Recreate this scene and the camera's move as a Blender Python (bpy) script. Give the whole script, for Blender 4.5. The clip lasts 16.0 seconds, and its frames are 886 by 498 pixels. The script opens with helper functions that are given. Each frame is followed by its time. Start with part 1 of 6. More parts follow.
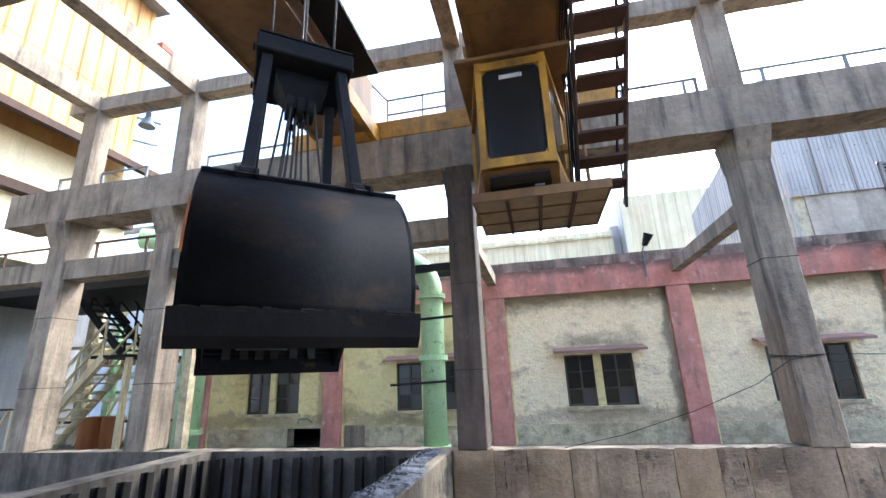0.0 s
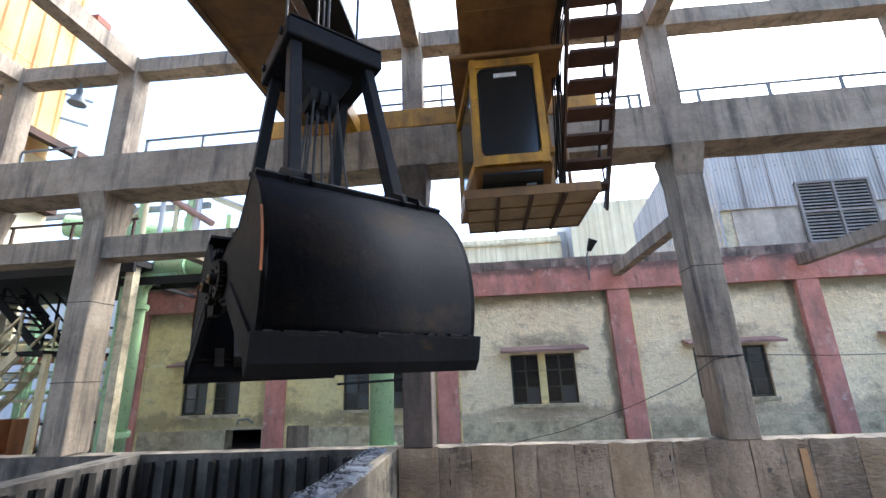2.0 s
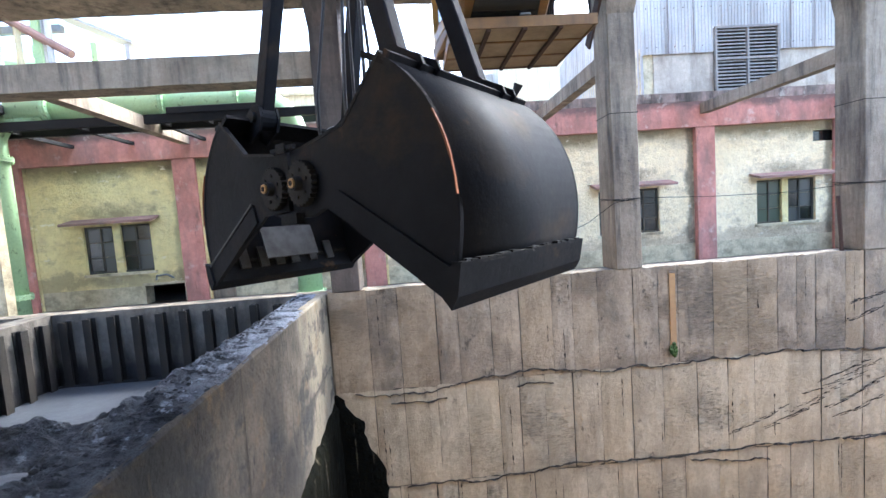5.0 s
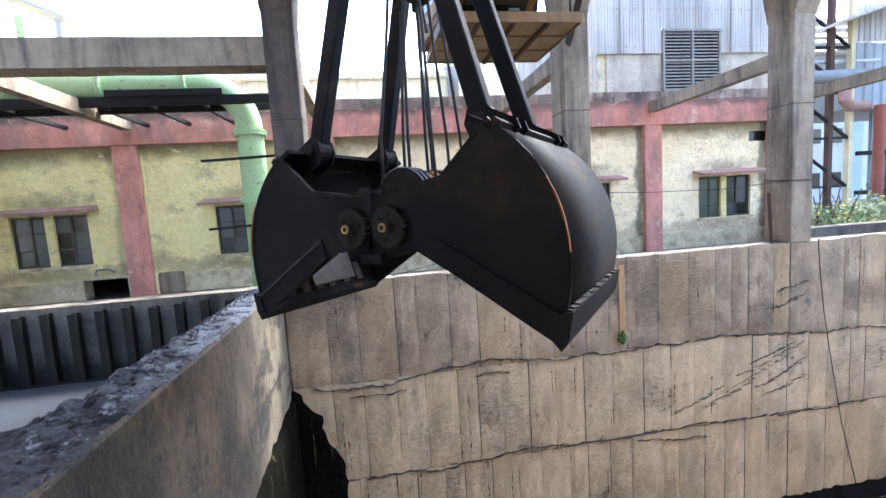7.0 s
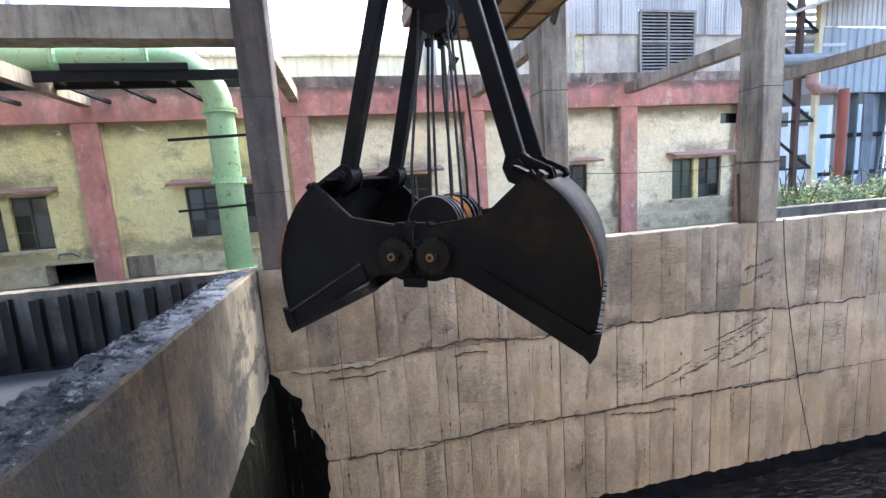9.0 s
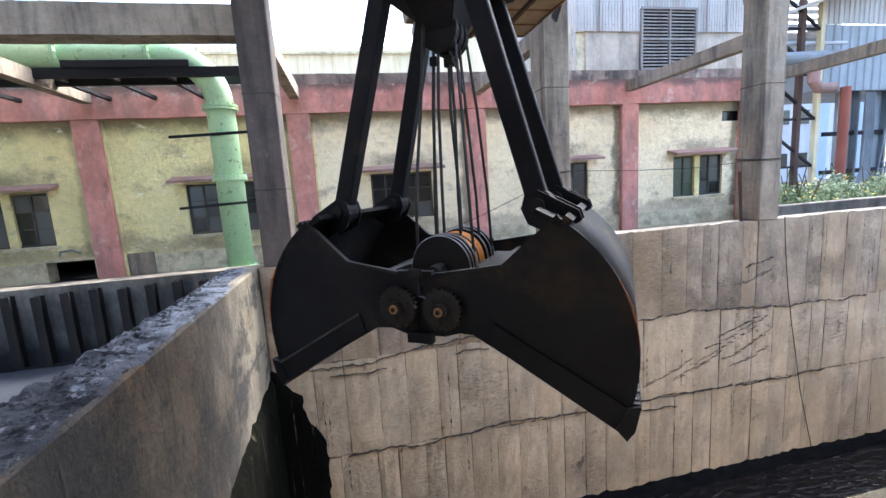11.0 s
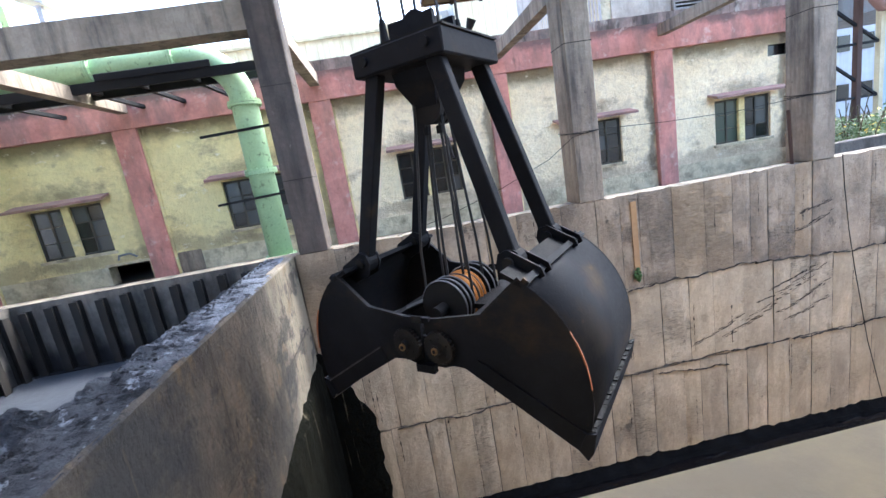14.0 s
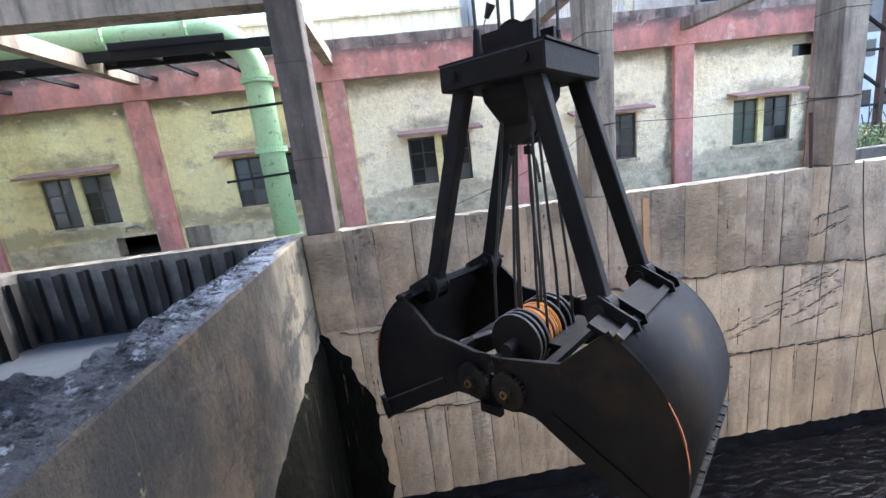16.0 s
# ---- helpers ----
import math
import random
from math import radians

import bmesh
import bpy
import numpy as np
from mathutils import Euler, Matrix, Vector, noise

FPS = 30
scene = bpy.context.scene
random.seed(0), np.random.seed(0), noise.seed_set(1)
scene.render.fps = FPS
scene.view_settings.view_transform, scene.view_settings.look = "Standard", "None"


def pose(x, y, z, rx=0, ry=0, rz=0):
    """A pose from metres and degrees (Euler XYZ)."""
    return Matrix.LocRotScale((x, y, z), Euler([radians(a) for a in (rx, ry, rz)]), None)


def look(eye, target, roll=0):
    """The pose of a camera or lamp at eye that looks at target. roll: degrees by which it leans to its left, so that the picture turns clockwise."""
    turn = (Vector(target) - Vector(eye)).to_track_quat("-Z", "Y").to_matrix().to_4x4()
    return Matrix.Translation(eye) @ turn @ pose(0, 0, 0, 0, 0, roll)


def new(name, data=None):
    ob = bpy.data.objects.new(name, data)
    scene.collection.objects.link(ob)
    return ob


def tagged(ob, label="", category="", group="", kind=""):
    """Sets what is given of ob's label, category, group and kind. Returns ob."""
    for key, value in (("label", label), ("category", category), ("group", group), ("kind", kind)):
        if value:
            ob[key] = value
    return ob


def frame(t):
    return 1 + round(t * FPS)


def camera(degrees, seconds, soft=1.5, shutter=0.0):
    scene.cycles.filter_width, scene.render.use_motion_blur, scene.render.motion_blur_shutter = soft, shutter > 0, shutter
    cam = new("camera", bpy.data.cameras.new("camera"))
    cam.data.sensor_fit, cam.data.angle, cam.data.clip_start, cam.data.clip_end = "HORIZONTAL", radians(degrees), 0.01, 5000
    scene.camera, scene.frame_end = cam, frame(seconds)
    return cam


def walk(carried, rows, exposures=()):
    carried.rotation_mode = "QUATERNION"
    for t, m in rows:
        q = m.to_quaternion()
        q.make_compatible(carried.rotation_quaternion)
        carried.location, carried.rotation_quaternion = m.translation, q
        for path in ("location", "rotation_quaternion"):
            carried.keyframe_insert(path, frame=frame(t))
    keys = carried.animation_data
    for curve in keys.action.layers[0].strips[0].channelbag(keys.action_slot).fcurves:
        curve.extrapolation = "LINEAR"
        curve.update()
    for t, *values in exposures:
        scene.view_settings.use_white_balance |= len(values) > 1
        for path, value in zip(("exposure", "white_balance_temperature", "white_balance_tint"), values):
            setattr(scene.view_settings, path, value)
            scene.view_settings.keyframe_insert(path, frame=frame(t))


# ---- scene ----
cam = camera(91.6, 16.0)
PATH = [
    (0, (0.187, 0.617, 1.697), (-0.203, 2.497, 2.257), -2.4),
    (0.5, (0.201, 0.594, 1.679), (-0.169, 2.478, 2.238), -3.2),
    (1, (0.189, 0.57, 1.688), (-0.14, 2.458, 2.261), -3.2),
    (1.5, (0.196, 0.575, 1.68), (-0.01, 2.473, 2.277), -2.5),
    (2, (0.202, 0.6, 1.675), (0.027, 2.514, 2.226), -2.3),
    (2.5, (0.183, 0.631, 1.686), (0.027, 2.581, 2.102), -2.4),
    (3, (0.21, 0.631, 1.674), (0.051, 2.59, 2.043), -2.5),
    (3.5, (0.215, 0.649, 1.671), (0.059, 2.627, 1.924), -3.0),
    (4, (0.215, 0.669, 1.708), (0.065, 2.662, 1.777), -3.7),
    (4.5, (0.222, 0.688, 1.712), (0.145, 2.685, 1.622), -4.4),
    (5, (0.24, 0.685, 1.709), (0.362, 2.675, 1.552), -4.1),
    (5.2, (0.21, 0.649, 1.753), (0.383, 2.632, 1.565), -3.7),
    (7.5, (0.262, 0.658, 1.713), (0.585, 2.62, 1.499), -3.7),
    (8, (0.26, 0.669, 1.71), (0.612, 2.623, 1.47), -3.6),
    (8.5, (0.27, 0.668, 1.707), (0.641, 2.615, 1.444), -3.7),
    (9, (0.268, 0.673, 1.704), (0.66, 2.612, 1.411), -3.7),
    (11.5, (0.252, 0.677, 1.693), (0.64, 2.614, 1.385), -3.6),
    (12, (0.251, 0.683, 1.692), (0.619, 2.621, 1.364), -3.8),
    (12.5, (0.289, 0.686, 1.694), (0.593, 2.631, 1.34), -4.9),
    (13, (0.343, 0.67, 1.696), (0.574, 2.619, 1.313), -6.7),
    (13.5, (0.379, 0.658, 1.686), (0.6, 2.608, 1.299), -8.6),
    (14, (0.392, 0.666, 1.683), (0.591, 2.616, 1.284), -9.5),
    (14.5, (0.388, 0.663, 1.675), (0.567, 2.611, 1.259), -8.9),
    (15, (0.393, 0.666, 1.672), (0.561, 2.61, 1.233), -8.5),
    (15.5, (0.389, 0.684, 1.663), (0.554, 2.626, 1.216), -7.1),
    (16, (0.343, 0.715, 1.668), (0.513, 2.657, 1.22), -6.8),
]
walk(cam, [(t, look(eye, target, roll)) for t, eye, target, roll in PATH],
     [(0, 2.88, 5550, 6), (1.0, 2.84, 5550, 6), (1.5, 2.54, 5550, 6), (2.5, 2.70, 5500, 6), (3.5, 2.66, 5400, 6), (4.0, 2.84, 5350, 6), (5.0, 3.42, 5450, 6), (9, 3.24, 5600, 7), (11.5, 3.18, 5600, 7), (12.5, 3.48, 5550, 7), (13.5, 3.30, 5450, 7), (14.5, 3.30, 5450, 7), (15.5, 3.5, 5400, 7), (16, 3.37, 5400, 7)])

# the crane's and the grab's ways: seconds and metres along the rail; seconds, place, yaw and lean
CRANE = [(0, 0), (1.5, 0.40), (2.5, 0.60), (3.5, 0.88), (4, 1.0), (5, 1.28), (7.5, 1.70), (9, 1.76), (12, 1.76), (16, 1.76)]
GRAB = [
    (0.0, -1.717, 3.656, 2.446, -52.4, -0.4, -2.3),
    (0.5, -1.494, 3.526, 2.436, -51.2, -0.9, -2.2),
    (1.0, -1.351, 3.478, 2.414, -49.8, -1.4, -2.2),
    (1.5, -1.215, 3.559, 2.385, -48.5, -1.2, -2.0),
    (2.0, -1.095, 3.694, 2.303, -48.4, -0.1, -0.4),
    (2.5, -0.966, 3.847, 2.272, -46.6, 0.9, 0.5),
    (3.0, -0.804, 3.936, 2.185, -45.0, -0.1, 1.2),
    (3.5, -0.613, 3.966, 2.121, -43.1, 1.8, 1.6),
    (4.0, -0.433, 3.899, 2.064, -43.3, 0.8, 0.8),
    (4.5, -0.210, 3.783, 1.973, -42.2, -1.2, 0.2),
    (5.0, -0.014, 3.639, 1.922, -42.3, -0.6, -1.0),
    (7.5, 0.763, 3.799, 1.512, -38.6, -0.3, -0.6),
    (8.0, 0.859, 3.937, 1.423, -37.3, -0.1, -0.1),
    (8.5, 0.939, 4.006, 1.342, -36.0, 0.0, 0.3),
    (9.0, 0.998, 3.993, 1.263, -34.0, 0.5, 0.8),
    (11.5, 0.908, 3.552, 0.891, -34.2, 0.0, 0.1),
    (12.0, 0.842, 3.594, 0.773, -33.5, -1.0, 0.3),
    (12.3, 0.783, 3.659, 0.734, -33.2, -1.1, 0.8),
    (13.0, 0.794, 3.866, 0.598, -37.9, 0.1, -0.1),
    (13.5, 0.805, 3.933, 0.523, -39.8, -0.1, 0.3),
    (14.0, 0.849, 4.043, 0.434, -40.1, 0.2, 0.3),
    (14.5, 0.920, 4.031, 0.368, -40.2, 0.3, 0.9),
    (15.0, 0.999, 3.954, 0.281, -41.4, -0.7, 0.1),
    (15.5, 1.118, 3.839, 0.182, -44.4, -0.8, 0.0),
    (16.0, 1.238, 3.679, 0.117, -46.7, -1.6, -0.3),
]

# ---- world, sun, exposure ----
world = bpy.data.worlds.new("world")
scene.world = world
world.use_nodes = True
wn, wl = world.node_tree.nodes, world.node_tree.links
sky = wn.new("ShaderNodeTexSky")
sky.sky_type, sky.sun_disc = "NISHITA", False
sky.sun_elevation, sky.sun_rotation = radians(52), radians(50)
sky.air_density, sky.dust_density, sky.ozone_density = 1.0, 5.0, 1.0
wl.new(sky.outputs[0], wn["Background"].inputs[0])
wn["Background"].inputs[1].default_value = 0.15
sun = new("sun", bpy.data.lights.new("sun", "SUN"))
sun.data.energy, sun.data.angle, sun.data.color = 0.7, radians(10), (1.0, 0.95, 0.87)
sun.matrix_basis = look((0, 0, 0), (-0.47, -0.40, -0.79))


# ---- materials ----
def surf(name, base, other, rough=0.85, metal=0.0, big=0.6, fine=14.0, bump=0.25, dirt=None, dirt_amount=0.5, streak=(2.5, 2.5, 0.25),
         speckle=0.25, depth=0.02, per_object=0.0, spec=0.3, bands=(), scratch=0.0, dirt_from=0.45, shift=False, crust=0.0, pale=(), blots=(), spots=(), tint=()):
    """A weathered surface: two tones in large patches, fine grain, and streaked dirt."""
    m = bpy.data.materials.new(name)
    m.use_nodes = True
    n, l = m.node_tree.nodes, m.node_tree.links
    p = n["Principled BSDF"]
    tc = n.new("ShaderNodeTexCoord")
    vec = tc.outputs["Object"]
    oi = n.new("ShaderNodeObjectInfo")
    if shift:
        sh = n.new("ShaderNodeVectorMath")
        sh.operation = "ADD"
        l.new(vec, sh.inputs[0])
        l.new(oi.outputs["Location"], sh.inputs[1])
        vec = sh.outputs[0]

    def layer(scale, detail, lo, hi, top, rough_=0.65, extra=None):
        """A thresholded noise, stretched by scale."""
        mp_ = n.new("ShaderNodeMapping")
        mp_.inputs["Scale"].default_value = scale
        l.new(vec, mp_.inputs["Vector"])
        no_ = n.new("ShaderNodeTexNoise")
        no_.inputs["Scale"].default_value, no_.inputs["Detail"].default_value, no_.inputs["Roughness"].default_value = 1.0, detail, rough_
        l.new(mp_.outputs["Vector"], no_.inputs["Vector"])
        value = no_.outputs["Fac"]
        if extra is not None:
            ad_ = n.new("ShaderNodeMath")
            ad_.operation = "MULTIPLY_ADD"
            ad_.inputs[1].default_value = 0.22
            l.new(extra, ad_.inputs[0])
            l.new(value, ad_.inputs[2])
            value = ad_.outputs[0]
        mr_ = n.new("ShaderNodeMapRange")
        mr_.inputs["From Min"].default_value, mr_.inputs["From Max"].default_value, mr_.inputs["To Max"].default_value = lo, hi, top
        l.new(value, mr_.inputs["Value"])
        return mr_.outputs["Result"]

    def times(u, v):
        t_ = n.new("ShaderNodeMath")
        t_.operation = "MULTIPLY"
        l.new(u, t_.inputs[0])
        l.new(v, t_.inputs[1])
        return t_.outputs[0]

    def over(colour_in, fac, colour):
        x_ = n.new("ShaderNodeMix")
        x_.data_type = "RGBA"
        l.new(fac, x_.inputs[0])
        l.new(colour_in, x_.inputs[6])
        x_.inputs[7].default_value = (*colour, 1)
        return x_.outputs[2]

    spall = None
    patch = n.new("ShaderNodeTexNoise")
    patch.inputs["Scale"].default_value, patch.inputs["Detail"].default_value, patch.inputs["Roughness"].default_value = big, 8, 0.62
    l.new(vec, patch.inputs["Vector"])
    ramp = n.new("ShaderNodeValToRGB")
    ramp.color_ramp.elements[0].position, ramp.color_ramp.elements[1].position = 0.38, 0.64
    ramp.color_ramp.elements[0].color, ramp.color_ramp.elements[1].color = (*base, 1), (*other, 1)
    l.new(patch.outputs["Fac"], ramp.inputs["Fac"])
    col = ramp.outputs["Color"]
    grain = n.new("ShaderNodeTexNoise")
    grain.inputs["Scale"].default_value, grain.inputs["Detail"].default_value, grain.inputs["Roughness"].default_value = fine, 6, 0.7
    l.new(vec, grain.inputs["Vector"])
    g = n.new("ShaderNodeMapRange")
    g.inputs["To Min"].default_value, g.inputs["To Max"].default_value = 1 - speckle, 1 + speckle
    l.new(grain.outputs["Fac"], g.inputs["Value"])
    mul = n.new("ShaderNodeVectorMath")
    mul.operation = "SCALE"
    l.new(col, mul.inputs[0])
    l.new(g.outputs["Result"], mul.inputs["Scale"])
    col = mul.outputs[0]
    if dirt:
        mp = n.new("ShaderNodeMapping")
        mp.inputs["Scale"].default_value = streak
        l.new(vec, mp.inputs["Vector"])
        st = n.new("ShaderNodeTexNoise")
        st.inputs["Scale"].default_value, st.inputs["Detail"].default_value, st.inputs["Roughness"].default_value = 1.0, 7, 0.65
        l.new(mp.outputs["Vector"], st.inputs["Vector"])
        sr = n.new("ShaderNodeMapRange")
        sr.inputs["From Min"].default_value, sr.inputs["From Max"].default_value = dirt_from, max(0.72, dirt_from + 0.06)
        sr.inputs["To Max"].default_value = dirt_amount
        l.new(st.outputs["Fac"], sr.inputs["Value"])
        mix = n.new("ShaderNodeMix")
        mix.data_type = "RGBA"
        l.new(sr.outputs["Result"], mix.inputs[0])
        l.new(col, mix.inputs[6])
        mix.inputs[7].default_value = (*dirt, 1)
        col = mix.outputs[2]
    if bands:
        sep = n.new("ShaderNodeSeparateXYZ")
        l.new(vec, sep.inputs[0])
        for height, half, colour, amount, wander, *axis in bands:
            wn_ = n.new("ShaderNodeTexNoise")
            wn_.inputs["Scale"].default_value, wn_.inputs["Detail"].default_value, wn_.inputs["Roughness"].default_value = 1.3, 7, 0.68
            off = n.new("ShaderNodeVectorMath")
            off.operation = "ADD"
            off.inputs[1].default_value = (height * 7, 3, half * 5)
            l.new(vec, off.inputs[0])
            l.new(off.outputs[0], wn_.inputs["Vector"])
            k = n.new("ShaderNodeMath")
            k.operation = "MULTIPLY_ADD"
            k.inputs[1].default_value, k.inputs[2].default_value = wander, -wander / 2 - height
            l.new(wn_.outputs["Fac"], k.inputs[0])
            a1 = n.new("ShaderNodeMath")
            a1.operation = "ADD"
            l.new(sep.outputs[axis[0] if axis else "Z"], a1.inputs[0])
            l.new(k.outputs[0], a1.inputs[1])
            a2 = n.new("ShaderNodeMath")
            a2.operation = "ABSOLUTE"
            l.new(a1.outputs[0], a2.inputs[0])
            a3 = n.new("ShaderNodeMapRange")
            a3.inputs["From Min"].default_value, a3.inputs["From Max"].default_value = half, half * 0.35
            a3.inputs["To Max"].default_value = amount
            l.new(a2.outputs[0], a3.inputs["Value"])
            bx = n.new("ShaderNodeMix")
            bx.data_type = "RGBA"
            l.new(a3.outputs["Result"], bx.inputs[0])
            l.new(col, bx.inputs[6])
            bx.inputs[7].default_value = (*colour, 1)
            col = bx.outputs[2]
    if scratch:
        smp = n.new("ShaderNodeMapping")
        smp.inputs["Scale"].default_value = (2.2, 2.2, 30)
        l.new(vec, smp.inputs["Vector"])
        sno = n.new("ShaderNodeTexNoise")
        sno.inputs["Scale"].default_value, sno.inputs["Detail"].default_value, sno.inputs["Roughness"].default_value = 1.0, 6, 0.75
        l.new(smp.outputs["Vector"], sno.inputs["Vector"])
        srg = n.new("ShaderNodeMapRange")
        srg.inputs["From Min"].default_value, srg.inputs["From Max"].default_value = 0.36, 0.56
        srg.inputs["To Min"].default_value, srg.inputs["To Max"].default_value = 1 - scratch, 1.04
        l.new(sno.outputs["Fac"], srg.inputs["Value"])
        smu = n.new("ShaderNodeVectorMath")
        smu.operation = "SCALE"
        l.new(col, smu.inputs[0])
        l.new(srg.outputs["Result"], smu.inputs["Scale"])
        col = smu.outputs[0]
    # Light painted in: the colour turns paler along y, broken up by noise.
    if pale:
        (y0, y1), colour, amount = pale
        sp_ = n.new("ShaderNodeSeparateXYZ")
        l.new(vec, sp_.inputs[0])
        along = n.new("ShaderNodeMapRange")
        along.inputs["From Min"].default_value, along.inputs["From Max"].default_value = y0, y1
        l.new(sp_.outputs["Y"], along.inputs["Value"])
        q = n.new("ShaderNodeMath")
        q.operation = "MULTIPLY_ADD"
        q.inputs[1].default_value = 0.9
        l.new(along.outputs["Result"], q.inputs[0])
        l.new(layer((2.2, 2.2, 0.9), 7, 0.3, 0.8, 0.9, 0.7), q.inputs[2])
        qr = n.new("ShaderNodeMapRange")
        qr.inputs["From Min"].default_value, qr.inputs["From Max"].default_value, qr.inputs["To Max"].default_value = 0.55, 1.25, amount
        l.new(q.outputs[0], qr.inputs["Value"])
        col = over(col, qr.outputs["Result"], colour)
        col = over(col, layer((5, 5, 1.1), 6, 0.60, 0.70, 0.6), dirt)
    if crust:
        where = layer((1.3, 1.3, 1.2), 5, 0.64, 0.76, 1.0, 0.6, oi.outputs["Random"])
        spall = times(where, layer((8, 8, 40), 5, 0.46, 0.60, crust, 0.75))
        col = over(col, spall, dirt)
        col = over(col, layer((15, 15, 0.8), 5, 0.60, 0.74, crust * 0.7), dirt)
        col = over(col, layer((9, 9, 9), 3, 0.70, 0.76, crust), dirt)
    for scale, lo, hi, amount, colour in blots:
        col = over(col, layer(scale, 7, lo, hi, amount, 0.68), colour)
    for x, z, rx_, rz_, amount, colour in spots:
        so = n.new("ShaderNodeMapping")
        so.inputs["Location"].default_value, so.inputs["Scale"].default_value = (-x / rx_, 0, -z / rz_), (1 / rx_, 0, 1 / rz_)
        l.new(vec, so.inputs["Vector"])
        ln = n.new("ShaderNodeVectorMath")
        ln.operation = "LENGTH"
        l.new(so.outputs["Vector"], ln.inputs[0])
        sn = n.new("ShaderNodeMath")
        sn.operation = "MULTIPLY_ADD"
        sn.inputs[1].default_value = 1.1
        l.new(layer((2.6, 2.6, 3.4), 7, 0.2, 0.8, 1.0, 0.72), sn.inputs[0])
        l.new(ln.outputs["Value"], sn.inputs[2])
        sf = n.new("ShaderNodeMapRange")
        sf.inputs["From Min"].default_value, sf.inputs["From Max"].default_value, sf.inputs["To Max"].default_value = 1.45, 0.65, amount
        l.new(sn.outputs[0], sf.inputs["Value"])
        col = over(col, sf.outputs["Result"], colour)
    if tint:
        colour, amount = tint
        tm = n.new("ShaderNodeMath")
        tm.operation = "MULTIPLY"
        tm.inputs[1].default_value = 7.31
        l.new(oi.outputs["Random"], tm.inputs[0])
        tf = n.new("ShaderNodeMath")
        tf.operation = "FRACT"
        l.new(tm.outputs[0], tf.inputs[0])
        ta = n.new("ShaderNodeMapRange")
        ta.inputs["From Min"].default_value, ta.inputs["To Max"].default_value = 0.45, amount
        l.new(tf.outputs[0], ta.inputs["Value"])
        col = over(col, ta.outputs["Result"], colour)
    if per_object:
        pr = n.new("ShaderNodeMapRange")
        pr.inputs["To Min"].default_value, pr.inputs["To Max"].default_value = 1 - per_object, 1 + per_object
        l.new(oi.outputs["Random"], pr.inputs["Value"])
        pm = n.new("ShaderNodeVectorMath")
        pm.operation = "SCALE"
        l.new(col, pm.inputs[0])
        l.new(pr.outputs["Result"], pm.inputs["Scale"])
        col = pm.outputs[0]
    l.new(col, p.inputs["Base Color"])
    p.inputs["Metallic"].default_value = metal
    p.inputs["Specular IOR Level"].default_value = spec
    rr = n.new("ShaderNodeMapRange")
    rr.inputs["To Min"].default_value, rr.inputs["To Max"].default_value = max(rough - 0.15, 0.03), min(rough + 0.12, 1)
    l.new(grain.outputs["Fac"], rr.inputs["Value"])
    l.new(rr.outputs["Result"], p.inputs["Roughness"])
    if bump:
        add = n.new("ShaderNodeMath")
        add.operation = "ADD"
        l.new(patch.outputs["Fac"], add.inputs[0])
        l.new(grain.outputs["Fac"], add.inputs[1])
        if spall is not None:
            sb = n.new("ShaderNodeMath")
            sb.operation = "SUBTRACT"
            l.new(add.outputs[0], sb.inputs[0])
            l.new(spall, sb.inputs[1])
            add = sb
        b = n.new("ShaderNodeBump")
        b.inputs["Strength"].default_value, b.inputs["Distance"].default_value = bump, depth
        l.new(add.outputs[0], b.inputs["Height"])
        l.new(b.outputs["Normal"], p.inputs["Normal"])
    return m


CONCRETE = surf("concrete", (0.31, 0.252, 0.184), (0.195, 0.155, 0.112), big=1.3, dirt=(0.05, 0.041, 0.034), dirt_amount=0.85, dirt_from=0.48, streak=(4.5, 4.5, 0.5), bump=0.9, fine=14, speckle=0.34,
                blots=(((7, 7, 0.7), 0.55, 0.70, 0.75, (0.06, 0.05, 0.04)), ((1.1, 1.1, 1.4), 0.56, 0.74, 0.5, (0.40, 0.345, 0.275)), ((11, 11, 11), 0.66, 0.72, 0.75, (0.045, 0.038, 0.032))))
SOOTY = surf("soot_darkened_concrete", (0.115, 0.09, 0.072), (0.07, 0.056, 0.047), big=1.4, fine=14, dirt=(0.025, 0.021, 0.018), dirt_amount=0.85, streak=(5, 5, 0.5), bump=0.8, speckle=0.35, blots=(((4, 4, 1.2), 0.64, 0.70, 0.7, (0.24, 0.20, 0.16)),))
BAY_WALL = surf("sludge_splashed_concrete", (0.15, 0.13, 0.105), (0.075, 0.066, 0.055), big=2.0, fine=12, dirt=(0.014, 0.013, 0.012), dirt_amount=0.85, streak=(4, 4, 0.8), bump=0.9, speckle=0.4, bands=((-0.35, 0.30, (0.010, 0.010, 0.011), 0.85, 0.5),))
PIT = surf("board_marked_concrete", (0.54, 0.43, 0.29), (0.39, 0.31, 0.208), big=0.9, fine=15, dirt=(0.13, 0.10, 0.07), dirt_amount=0.45, streak=(2.2, 2.2, 0.8), bump=1.0, speckle=0.36, per_object=0.06, shift=True, crust=0.5, tint=((0.58, 0.43, 0.24), 0.25),
           blots=(((0.7, 0.7, 0.6), 0.52, 0.70, 0.5, (0.27, 0.215, 0.15)), ((7, 7, 0.5), 0.58, 0.70, 0.5, (0.22, 0.17, 0.115)), ((22, 22, 26), 0.63, 0.69, 0.75, (0.10, 0.08, 0.058)), ((3.4, 3.4, 2.6), 0.63, 0.68, 0.7, (0.14, 0.11, 0.08))))
